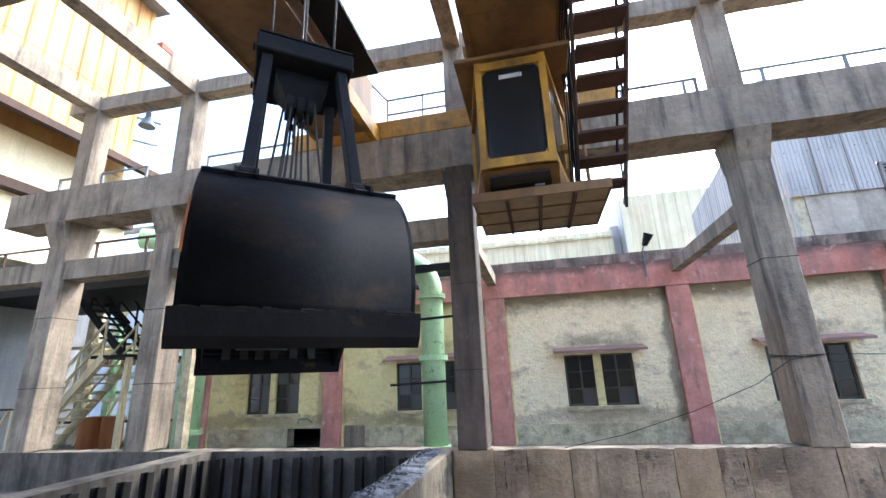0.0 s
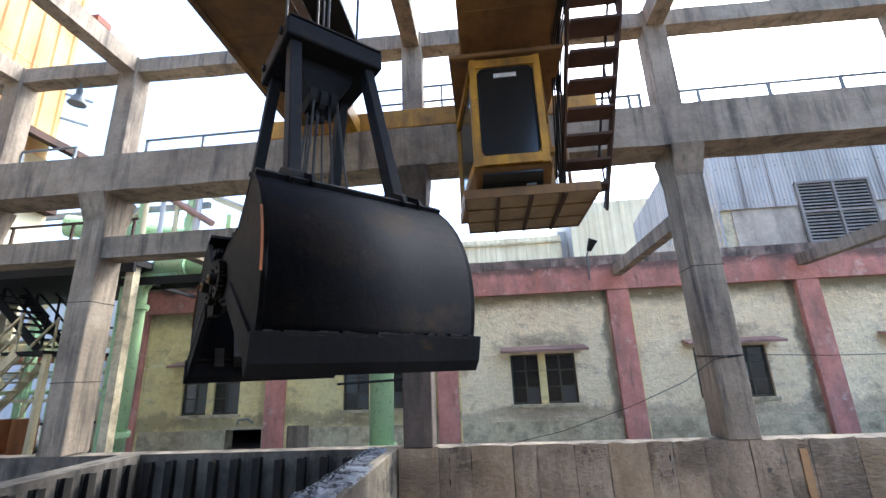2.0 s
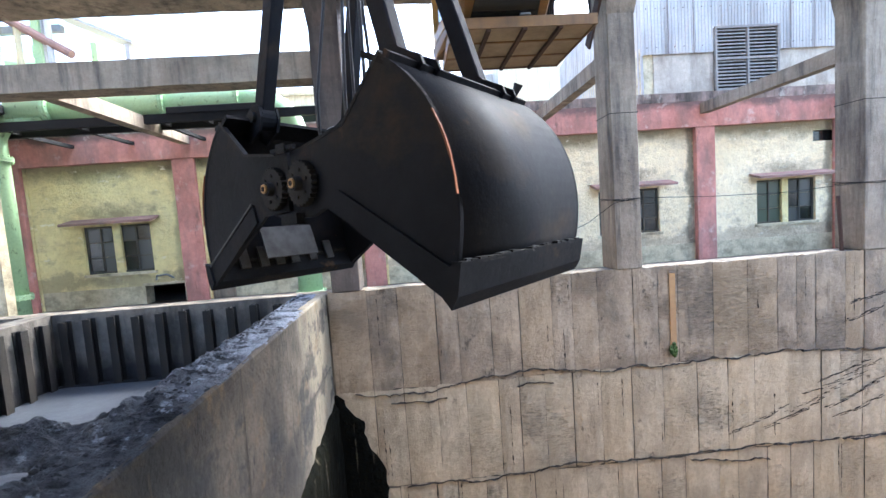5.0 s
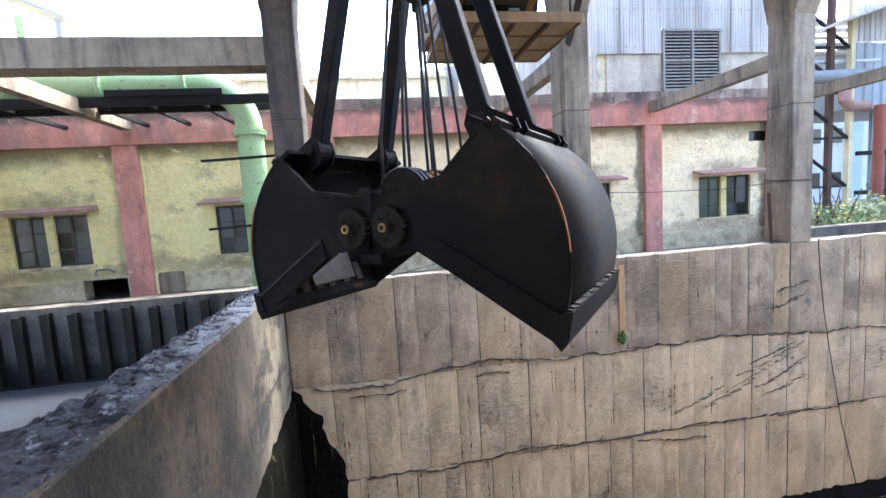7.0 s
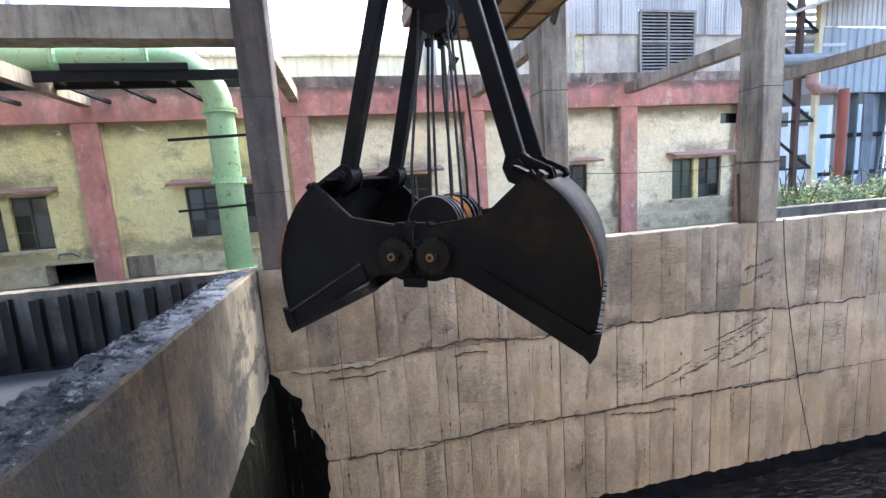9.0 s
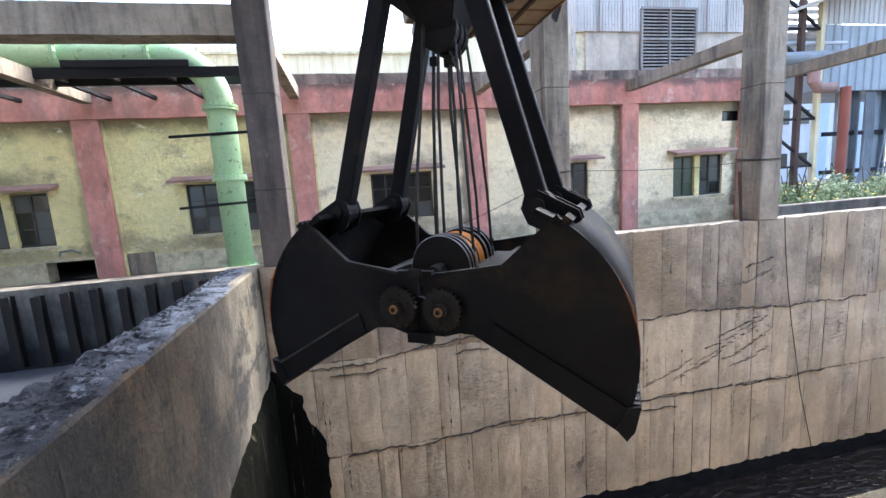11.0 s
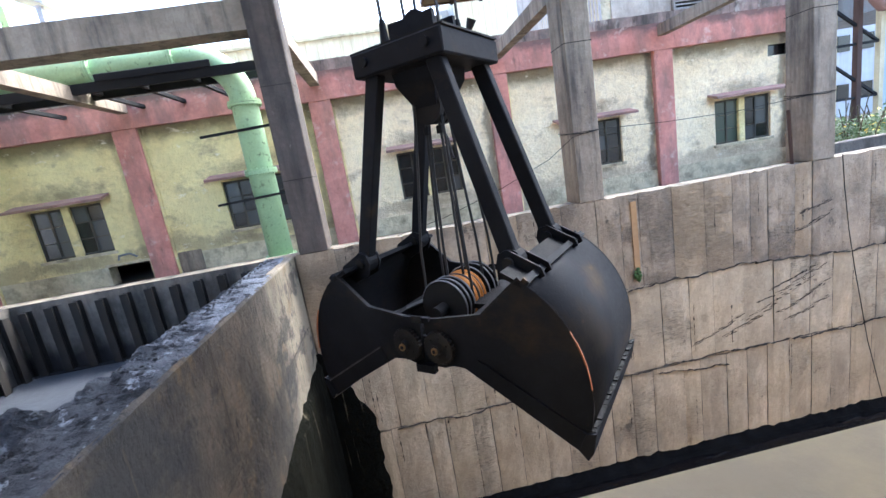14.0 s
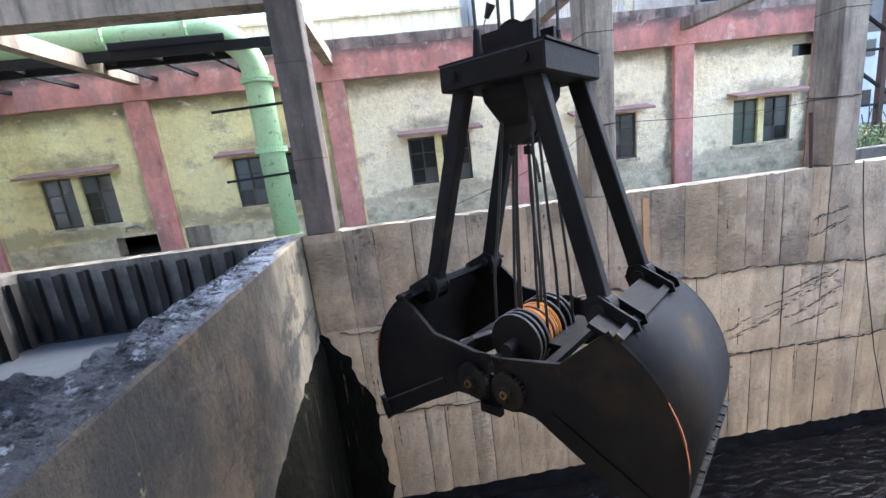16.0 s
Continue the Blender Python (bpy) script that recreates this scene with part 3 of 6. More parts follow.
tagged(part("floor_platform", boxm(-6, 8, -4.0, 0.96, 0.1, 0.3), CONCRETE), "concrete viewing platform at the pit edge", "floor", kind="structure")
divider = tagged(part("wall_divider", boxm(-1.62, -1.225, 1.4, 7.44, -5.2, WT, 0.02), DIVIDER), "dark stained concrete wall dividing a pit, wet at its top", "wall", kind="structure")
tagged(part("water", boxm(-1.24, 16.0, 1.4, 7.43, WATER_Z - 0.3, WATER_Z), WATER), "black oily water at the bottom of the pit", "water", kind="structure")


def sludge():
    """The grey wet bed of the left bay, with a heaped ridge."""
    bm = bmesh.new()
    nx, ny = 40, 70
    g = []
    for i in range(nx + 1):
        row = []
        for j in range(ny + 1):
            x = -5.28 + (5.28 - 1.60) * i / nx
            y = 1.4 + 6.04 * j / ny
            z = -0.45 + 0.02 * noise.noise((x * 1.5, y * 1.5, 0))
            k = noise.fractal((x * 2.2, y * 2.2, 3), 1.0, 2.0, 5)
            z += 0.12 * max(0, (x + 2.5) / 0.9) ** 2
            if y < 4.6:
                z = max(z, -0.30 + 0.03 * k)
            row.append(bm.verts.new((x, y, z)))
        g.append(row)
    for i in range(nx):
        for j in range(ny):
            bm.faces.new((g[i][j], g[i + 1][j], g[i + 1][j + 1], g[i][j + 1]))
    return bm


tagged(part("sludge_bed", sludge(), SLUDGE, smooth=True), "flat wet grey sludge settled in the bay", "sludge", kind="stuff")


# ---- concrete frame ----
def column(x0, x1, y0=7.4, y1=7.92, stain=None, label="weathered square concrete column carrying the crane beam"):
    stain = stain or CONCRETE
    c = thing("column", label, "column", "crane hall columns")
    bm = boxm(x0, x1, y0, y1, WT - 0.01, 4.72, 0.015)
    part("shaft", bm, stain, c)
    bm = bmesh.new()
    lo = [bm.verts.new(p) for p in ((x0 - .003, y0, 4.62), (x1 + .003, y0, 4.62), (x1 + .003, y1, 4.62), (x0 - .003, y1, 4.62))]
    hi = [bm.verts.new(p) for p in ((x0 - .04, 7.22, 5.12), (x1 + .04, 7.22, 5.12), (x1 + .04, 8.0, 5.12), (x0 - .04, 8.0, 5.12))]
    bm.faces.new(lo[::-1]), bm.faces.new(hi)
    for i in range(4):
        bm.faces.new((lo[i], lo[(i + 1) % 4], hi[(i + 1) % 4], hi[i]))
    part("corbel", bm, stain, c)
    bm = bmesh.new()
    for z in (1.75, 3.1):
        box(bm, x0 - 0.006, x1 + 0.006, y0 - 0.006, y1 + 0.006, z, z + 0.012)
    part("pour_joint", bm, PIT_JOINT, c)
    part("upper_shaft", boxm(x0 + 0.03, x1 - 0.02, 7.5, 7.88, 5.86, 8.14 - 0.02 * x0, 0.012), CONCRETE, c)
    return c


COLS = ((-9.72, -9.27), (-7.07, -6.63), (-1.12, -0.68), (3.43, 3.87), (7.71, 8.16), (12.2, 12.64))
for a, b in COLS:
    if a == -1.12:
        column(a, b, stain=SOOTY, label="soot-darkened square concrete column beside the green pipe")
    else:
        column(a, b)


def rough_beam(x0, x1, y0, y1, z0, z1, seg=0.5, amp=0.012):
    """A cast beam along x with slightly uneven edges."""
    bm = bmesh.new()
    n = max(2, int(abs(x1 - x0) / seg))
    rings = []
    for i in range(n + 1):
        x = x0 + (x1 - x0) * i / n
        j = [amp * noise.noise((x * 1.7, k * 3.1, z0)) for k in range(4)]
        rings.append([bm.verts.new(p) for p in ((x, y0, z0 + j[0]), (x, y1, z0 + j[1]), (x, y1, z1 + j[2]), (x, y0, z1 + j[3]))])
    for a, b in zip(rings, rings[1:]):
        for k in range(4):
            bm.faces.new((a[k], a[(k + 1) % 4], b[(k + 1) % 4], b[k]))
    bm.faces.new(rings[0][::-1]), bm.faces.new(rings[-1])
    return bm


tagged(part("crane_beam", rough_beam(-10.9, 14.0, 7.25, 7.92, 5.12, 5.86, 0.3, 0.018), CONCRETE), "stained concrete crane runway beam on columns", "beam")
tagged(part("walkway_slab", boxm(-10.9, 14.0, 7.945, 8.4, 5.6, 5.84), CONCRETE), "thin concrete walkway slab beside the crane beam", "walkway")
tagged(part("tie_beam", rough_beam(-12.0, -1.12, 7.46, 7.86, 3.9, 4.3), CONCRETE), "concrete tie beam between two columns", "beam")
bm = rough_beam(-10.2, 14.0, 7.52, 7.86, 7.78, 8.11, amp=0.03)
for v in bm.verts:
    v.co.z -= 0.02 * v.co.x
tagged(part("roof_beam", bm, CONCRETE), "concrete edge beam of an open roof frame", "beam")
for a, b in COLS[:4]:
    bm = rough_beam(-7.5, 7.5, a + 0.07, b - 0.06, 7.77 - 0.02 * a, 8.15 - 0.02 * a)
    bm.transform(Matrix.Rotation(radians(90), 4, "Z") @ Matrix.Scale(-1, 4, (0, 1, 0)))
    tagged(part("cross_beam", bm, CONCRETE), "bare concrete cross beam of an open roof frame", "beam", "roof cross beams")
for x in (-5.2, -0.86, 3.62, 8.05, 11.9):
    bm = bmesh.new()
    y0, y1 = (7.93 if x > -2 else 7.87), 11.78
    if x > 11:
        y1 = 13.5
    vs = [(x - .11, y0, 3.90), (x + .11, y0, 3.90), (x + .11, y0, 4.17), (x - .11, y0, 4.17)]
    a = [bm.verts.new(v) for v in vs]
    b = [bm.verts.new((v[0], y1, v[2] - 0.02)) for v in vs]
    bm.faces.new(a[::-1]), bm.faces.new(b)
    for i in range(4):
        bm.faces.new((a[i], a[(i + 1) % 4], b[(i + 1) % 4], b[i]))
    tagged(part("brace_beam", bm, CONCRETE), "slender concrete strut from a column to the pink parapet", "beam", "brace beams")


def railing(x0, count, y, z, h=0.64, step=1.22):
    r = thing("railing", "thin steel pipe railing along the crane beam walkway", "railing", "beam railings")
    for i in range(count):
        part("post", boxm(x0 + step * i - 0.022, x0 + step * i + 0.022, y - 0.022, y + 0.022, z, z + h - 0.02), GREY_STEEL, r)
    part("rail", rod(bmesh.new(), (x0 - (0.45 if x0 > 0 else 0.03), y, z + h), (x0 + step * (count - 1) + 0.03, y, z + h), 0.026, 8), GREY_STEEL, r)
    return r


railing(-6.46, 9, 7.86, 5.85)
railing(4.34, 8, 7.86, 5.85)
railing(-10.5, 3, 7.86, 5.85)
railing(-0.55, 4, 7.86, 5.85)


# ---- pump house facade ----
FY = 12.0
WINDOWS = ((-8.02, -6.40), (-3.58, -2.0), (0.76, 2.36), (5.20, 6.88), (9.66, 11.37))
W0, W1 = 0.84, 2.03
HOLE = (-6.66, -5.69, -0.0, 0.46)
VENT = (11.30, 12.05, 3.0, 3.30)
XL, XR = -9.75, 12.25
house = thing("pump_house", "long single-storey plastered building with pink pilasters and parapet", "building")
holes = [(a, b, W0, W1) for a, b in WINDOWS]
part("wall", wall_with_holes(XL, -1.1, FY, FY + 0.3, 0.46, 3.56, holes[:2]), PLASTER, house, "cream stained plaster wall")
part("wall", wall_with_holes(-1.1, XR, FY, FY + 0.3, 0.46, 3.56, holes[2:] + [VENT]), PLASTER_WHITE, house, "lime-washed peeling plaster wall")
part("plinth", wall_with_holes(XL, XR, FY, FY + 0.3, -0.1, 0.459, [HOLE]), PLASTER_DADO, house, "damp discoloured plaster at the wall's foot")
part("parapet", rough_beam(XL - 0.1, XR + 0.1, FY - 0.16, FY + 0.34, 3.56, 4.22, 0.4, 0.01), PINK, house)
part("parapet_cap", rough_beam(XL - 0.1, XR + 0.1, FY - 0.165, FY + 0.345, 4.222, 4.46, 0.25, 0.02), SOOT, house, "mouldy blackened parapet cap")
part("roof", boxm(XL, XR, FY + 0.35, FY + 9, 3.7, 3.95), CONCRETE, house)
part("inner_wall", boxm(XL, XR, FY + 3.2, FY + 3.3, -0.1, 3.6), ROOM_DARK, house)
for x in (XL, XR - 0.12):
    part("side_wall", boxm(x, x + 0.12, FY + 0.301, FY + 3.2, -0.1, 3.6), PLASTER, house)
for a in (-9.72, -5.62, -1.11, 3.33, 7.86, 11.85):
    part("pilaster", boxm(a, a + 0.53, FY - 0.15, FY - 0.002, -0.1, 3.555, 0.012), PINK, house)
    part("plaster_reveal", boxm(a + 0.531, a + 0.585, FY - 0.06, FY - 0.002, -0.1, 3.55, 0.01), PLASTER, house)


def house_window(a, b, state):
    w = new("window")
    w.parent = house
    y = FY + 0.10
    bm = bmesh.new()
    for x in (a, b - 0.05):
        box(bm, x, x + 0.05, y - 0.03, y + 0.03, W0, W1)
    for z in (W0, W1 - 0.05):
        box(bm, a + 0.051, b - 0.051, y - 0.03, y + 0.03, z, z + 0.05)
    part("window_frame", bm, WINDOW_STEEL, w)
    c = (a + b) / 2
    part("mullion", boxm(c - 0.11, c + 0.07, FY + 0.02, FY + 0.16, W0, W1), PLASTER, w, "plastered pier between the sashes")
    for s0, s1 in ((a + 0.052, c - 0.112), (c + 0.072, b - 0.052)):
        for k in range(6):
            u0, u1 = s0 + (s1 - s0) * (k % 2) / 2, s0 + (s1 - s0) * (k % 2 + 1) / 2
            v0, v1 = W0 + 0.05 + (W1 - W0 - 0.1) * (k // 2) / 3, W0 + 0.05 + (W1 - W0 - 0.1) * (k // 2 + 1) / 3
            kind_ = GREEN_GLASS if state == 2 and s0 < c else (SKY_GREY_GLASS if (k * 7 + int(a * 3)) % 5 > state else DARK_GLASS)
            part("pane", boxm(u0 + 0.001, u1 - 0.001, y - 0.004, y + 0.004, v0 + 0.001, v1 - 0.001), kind_, w)
        bm = bmesh.new()
        x = (s0 + s1) / 2
        box(bm, x - 0.02, x + 0.02, y - 0.03, y - 0.006, W0 + 0.051, W1 - 0.051)
        for k in (1, 2):
            z = W0 + (W1 - W0) * k / 3
            box(bm, s0, s1, y - 0.028, y - 0.008, z - 0.012, z + 0.012)
        part("grille", bm, WINDOW_STEEL, w)
    bm = bmesh.new()
    vs = [(a - 0.22, FY - 0.014, W1 + 0.20), (b + 0.26, FY - 0.014, W1 + 0.20), (b + 0.28, FY - 0.42, W1 + 0.10), (a - 0.24, FY - 0.42, W1 + 0.10)]
    t = [bm.verts.new(v) for v in vs]
    u = [bm.verts.new((v[0], v[1], v[2] - 0.06)) for v in vs]
    bm.faces.new(t), bm.faces.new(u[::-1])
    for i in range(4):
        bm.faces.new((t[i], t[(i + 1) % 4], u[(i + 1) % 4], u[i]))
    part("sunshade", bm, SHADE_RUST, w, "thin stained concrete sunshade")
    part("window_sill", boxm(a - 0.06, b + 0.06, FY - 0.05, FY + 0.05, W0 - 0.07, W0 - 0.001), PLASTER_DADO, w)


for k, (a, b) in enumerate(WINDOWS):
    house_window(a, b, (1, 1, 3, 3, 2)[k])
bm = bmesh.new()
box(bm, VENT[0], VENT[1], FY + 0.12, FY + 0.14, VENT[2], VENT[3])
part("vent_pane", bm, DARK_GLASS, house)
bm = bmesh.new()
for x in (HOLE[0] - 0.06, HOLE[1]):
    box(bm, x, x + 0.06, FY - 0.05, FY + 0.1, 0.0, HOLE[3] + 0.06)
box(bm, HOLE[0], HOLE[1], FY - 0.05, FY + 0.1, HOLE[3] + 0.001, HOLE[3] + 0.06)
part("hatch_frame", bm, PLASTER_DADO, house, "worn surround of a low opening")
part("patch", boxm(-5.02, -4.45, FY - 0.03, FY - 0.002, 0.0, 0.52, 0.02), CONCRETE, house, "grey cement patch on the wall")
bm = tube(bmesh.new(), [(-5.9, FY - 0.1, 0.62), (-6.05, FY - 0.12, 0.72), (-6.3, FY - 0.12, 0.70), (-6.32, FY - 0.12, 0.6)], 0.025)
tagged(part("water_tap_pipe", bm, GREY_STEEL), "small bent grey pipe over a low hatch", "pipe")

# upper storey set back on the roof
LAP = surf("rusty_sheet_lap", (0.16, 0.13, 0.11), (0.24, 0.22, 0.20), rough=0.7, bump=0.1)
upper = thing("roof_house", "grey profiled-sheet rooftop house with a louvred opening", "building")
UY = 14.5
part("base_wall", boxm(8.3, 14.6, UY, UY + 5, 3.95, 6.6), RENDER_GREY, upper, "rough rendered lower wall")
part("base_corner", boxm(7.9, 8.298, UY + 0.05, UY + 5, 3.95, 6.6), PLASTER_DADO, upper)
part("cladding", profiled(7.93, 10.28, 6.34, 10.4, UY - 0.06, 0.11, 0.022), SHEET, upper)
part("cladding", profiled(12.5, 14.6, 6.34, 10.4, UY - 0.06, 0.11, 0.022), SHEET, upper)
part("cladding", profiled(10.285, 12.495, 7.12, 10.4, UY - 0.06, 0.11, 0.022), SHEET, upper)
for x in (8.75, 9.6, 12.9, 13.7):
    part("sheet_lap", boxm(x, x + 0.025, UY - 0.097, UY - 0.084, 6.33, 10.4), LAP, upper)
for z in (6.55, 7.75, 8.95):
    for i in range(21):
        if not (6.0 < z < 7.1 and 10.2 < 8.05 + i * 0.31 < 12.5):
            part("screw", rod(bmesh.new(), (8.05 + i * 0.31, UY - 0.098, z), (8.05 + i * 0.31, UY - 0.06, z), 0.016, 6), LAP, upper)
part("gable_flashing", boxm(7.885, 7.925, UY - 0.10, UY - 0.02, 6.3, 10.4), SHEET, upper)
bm = profiled(-22.0, -14.46, 4.0, 9.9, 0, 0.2, 0.025)
for v in bm.verts:
    if v.co.z > 5:
        v.co.z -= 0.19 * (-14.46 - v.co.x)
bm.transform(Matrix.Translation((7.9, 0, 0)) @ Matrix.Rotation(radians(-90), 4, "Z"))
part("side_cladding", bm, SHEET, upper)
LOUVRE = surf("dull_louvre_steel", (0.30, 0.275, 0.245), (0.21, 0.19, 0.17), rough=0.7, dirt=(0.08, 0.06, 0.045), bump=0.15)
louvre = new("louvre")
louvre.parent = upper
bm = bmesh.new()
for x in (10.30, 11.38, 12.42):
    box(bm, x, x + 0.07, UY - 0.14, UY - 0.05, 5.05, 7.1)
for z in (5.05, 6.05, 7.03):
    box(bm, 10.30, 12.49, UY - 0.145, UY - 0.055, z, z + 0.07)
part("louvre_frame", bm, LOUVRE, louvre)
part("louvre_back", boxm(10.32, 12.47, UY - 0.03, UY - 0.004, 5.08, 7.08), ROOM_DARK, louvre)
sl = bmesh.new()
bar(sl, (0, 0, 0), (0.98, 0, 0), 0.09, 0.012, up=(0, -0.7, 0.7))
slat_mesh = mesh_of("slat", sl, LOUVRE)
for col in (10.38, 11.46):
    for i in range(18):
        o = new("slat", slat_mesh)
        o.parent = louvre
        o.location = (col, UY - 0.09, 5.14 + i * 0.108)


# ---- pipes behind the pit ----
def flange(bm, c, axis, r, w=0.05, bolts=16):
    a = Vector(c)
    d = Vector(axis)
    rod(bm, a - d * w, a - d * 0.004, r, 24)
    rod(bm, a + d * 0.004, a + d * w, r, 24)
    s = d.orthogonal().normalized()
    u = d.cross(s)
    for k in range(bolts):
        p = a + (s * math.cos(6.2832 * k / bolts) + u * math.sin(6.2832 * k / bolts)) * (r - 0.03)
        rod(bm, p - d * (w + 0.03), p + d * (w + 0.03), 0.014, 6)
    return bm


pipe = thing("green_pipe", "large green painted water pipe with bolted flanges", "pipe")
PX, PY, PR, PZ = -2.16, 10.35, 0.262, 4.45
pts = [(-7.85, PY, PZ), (-3.07, PY, PZ)]
for k in range(1, 9):
    a = radians(90 * k / 8)
    pts.append((-3.07 + (PX + 3.07) * math.sin(a), PY, PZ - 0.91 * (1 - math.cos(a))))
pts.append((PX, PY, 0.0))
part("run", tube(bmesh.new(), pts, PR, 26), GREEN, pipe, smooth=True)
for c, ax in (((PX, PY, 3.45), (0, 0, 1)), ((PX, PY, 2.07), (0, 0, 1)), ((PX, PY, 0.21), (0, 0, 1)), ((-3.25, PY, PZ), (1, 0, 0)), ((-4.76, PY, PZ), (1, 0, 0)), ((-7.03, PY, PZ), (1, 0, 0))):
    part("flange", flange(bmesh.new(), c, ax, PR + 0.085 if ax[0] else PR + 0.065), GREEN, pipe)
part("base", boxm(PX - 0.4, PX + 0.4, PY - 0.4, PY + 0.4, 0.0, 0.15, 0.02), GREEN, pipe)
for z in (2.91, 1.54):
    part("clamp_bar", bar(bmesh.new(), (-3.07, PY - 0.30, z - 0.02), (-1.56, PY - 0.30, z + 0.03), 0.05), DARK, pipe, "dark steel bar clamped across the pipe")
drop = thing("green_drop_pipe", "green painted vertical pipe beside a thin pair", "pipe")
pts = [(-7.2, PY, 4.27), (-7.86, PY, 4.27)]
for k in range(1, 7):
    a = radians(90 * k / 6)
    pts.append((-7.86 - 0.44 * math.sin(a), PY, 4.27 - 0.42 * (1 - math.cos(a))))
pts.append((-8.30, PY, 0.0))
part("run", tube(bmesh.new(), pts, 0.198, 20), GREEN, drop, smooth=True)
part("flange", flange(bmesh.new(), (-8.30, PY, 3.5), (0, 0, 1), 0.265), GREEN, drop)
part("flange", flange(bmesh.new(), (-8.30, PY, 0.6), (0, 0, 1), 0.265), GREEN, drop)
for x in (-8.68, -8.92):
    part("thin_pipe", rod(bmesh.new(), (x, PY - 0.1, 0.0), (x, PY - 0.1, 4.27), 0.045, 10), GREEN, drop)
rack = thing("pipe_rack", "dark steel pipe rack carrying the green pipe", "pipe rack")
for x0, x1 in ((-8.6, -5.50), (-5.26, -1.25)):
    for y in (PY - 0.34, PY + 0.26):
        part("runner", boxm(x0, x1, y, y + 0.08, 3.99, 4.17), DARK, rack)
for x in (-8.0, -6.6, -4.9, -4.0, -3.0):
    part("rung", bar(bmesh.new(), (x, PY - 0.259, 4.08), (x, PY + 0.259, 4.08), 0.08), DARK, rack)
    part("bracket", bar(bmesh.new(), (x, PY + 0.341, 4.05), (x + 0.15, 11.83, 3.98), 0.08), DARK, rack)
part("splash_tray", boxm(-4.6, -2.5, PY - 0.42, PY - 0.39, 4.14, 4.28, 0.012), DARK, rack)

# ---- roof fittings ----
lamp = thing("roof_lamp", "small grey floodlight on a bent post on the parapet", "lamp")
part("post", tube(bmesh.new(), [(2.93, 11.8, 3.8), (2.95, 11.8, 4.5), (3.0, 11.75, 4.62)], 0.02), GREY_STEEL, lamp)
part("head", rod(bmesh.new(), (3.0, 11.78, 4.58), (3.12, 11.68, 4.86), 0.06, 12, 0.12), DARK, lamp)
bell = thing("hanging_lamp", "grey bell-shaped industrial lamp hanging from a roof beam", "lamp")
part("shade", rod(bmesh.new(), (-8.08, 7.69, 7.42), (-8.08, 7.69, 7.64), 0.17, 20, 0.07), GREY_STEEL, bell)
part("housing", rod(bmesh.new(), (-8.08, 7.69, 7.641), (-8.08, 7.69, 7.78), 0.06, 14), GREY_STEEL, bell)
part("stem", rod(bmesh.new(), (-8.08, 7.69, 7.781), (-8.08, 7.69, 7.96), 0.018, 8), GREY_STEEL, bell)


# ---- travelling crane (moves along x) ----
crane = thing("travelling_crane", "sooty yellow overhead crane bridge with a hanging driver's cab", "crane")
ZG = 6.12


def girder(x0, x1, name_label):
    g = part("girder", boxm(x0, x1, -8.0, 7.3, ZG, ZG + 1.0, 0.01), GIRDER, crane, name_label)
    bm = bmesh.new()
    for x in (x0 - 0.06, x1 - 0.02):
        box(bm, x, x + 0.08, -8.0, 7.3, ZG - 0.035, ZG - 0.001)
    part("flange", bm, GIRDER, g)
    for i in range(14):
        part("weld_seam", boxm(x0 + 0.03, x1 - 0.03, -7.5 + i * 1.05, -7.47 + i * 1.05, ZG - 0.012, ZG - 0.001), GIRDER, g)
    return g


girder(-3.55, -2.45, "sooty brown-yellow box girder")
girder(-0.35, 0.88, "sooty brown-yellow box girder")
end_truck = part("end_truck", boxm(-4.2, 1.9, 7.42, 7.84, 5.98, 6.36, 0.015), YELLOW, crane, "yellow end carriage on the rail")
bm = bmesh.new()
bar(bm, (-2.45, 5.4, 6.16), (-2.42, 7.42, 6.06), 0.12, 0.3)
part("gusset", bm, YELLOW, crane)
for x in (-3.8, -1.6, 1.5):
    part("wheel", rod(bmesh.new(), (x, 7.5, 5.97), (x, 7.76, 5.97), 0.11, 18), DARK, end_truck)
walk_rail = new("crane_railing")
walk_rail.parent = crane
for i in range(6):
    part("post", rod(bmesh.new(), (-2.29 + i * 0.72, 7.7, 6.365), (-2.29 + i * 0.72, 7.7, 7.0), 0.02, 8), GREY_STEEL, walk_rail)
for z in (6.67, 7.0):
    part("rail", rod(bmesh.new(), (-2.29, 7.7, z), (1.31, 7.7, z), 0.022, 8), GREY_STEEL, walk_rail)
part("rail", rod(bmesh.new(), (-2.29, 7.7, 7.0), (-2.62, 7.35, 7.32), 0.022, 8), GREY_STEEL, walk_rail)
part("splice_plate", boxm(-2.52, -2.40, 7.395, 7.419, 5.99, 6.34), YELLOW, crane, "bolted yellow splice plate")
part("walkway_grating", boxm(-2.44, -1.95, -6, 6.3, 6.5, 6.56), DARK, crane)
trolley = new("trolley")
trolley.parent = crane
for y in (2.75, 4.65):
    part("frame_beam", boxm(-3.6, 0.9, y, y + 0.25, 7.24, 7.5), DARK, trolley)
for x in (-3.2, 0.45):
    part("side_beam", boxm(x, x + 0.2, 3.001, 4.649, 7.24, 7.48), DARK, trolley)
    for y in (3.0, 4.6):
        part("trolley_wheel", rod(bmesh.new(), (x, y, 7.22), (x + 0.2, y, 7.22), 0.1, 16), DARK, trolley)
part("drum", rod(bmesh.new(), (-1.9, 3.8, 7.55), (-0.3, 3.8, 7.55), 0.28, 22), DARK, trolley)
for x in (-1.95, -0.3):
    part("drum_bearing", boxm(x, x + 0.05, 3.002, 4.648, 7.2, 7.6), DARK, trolley)

# driver's cab: front narrower than the back
cab = new("drivers_cab")
cab.parent = crane
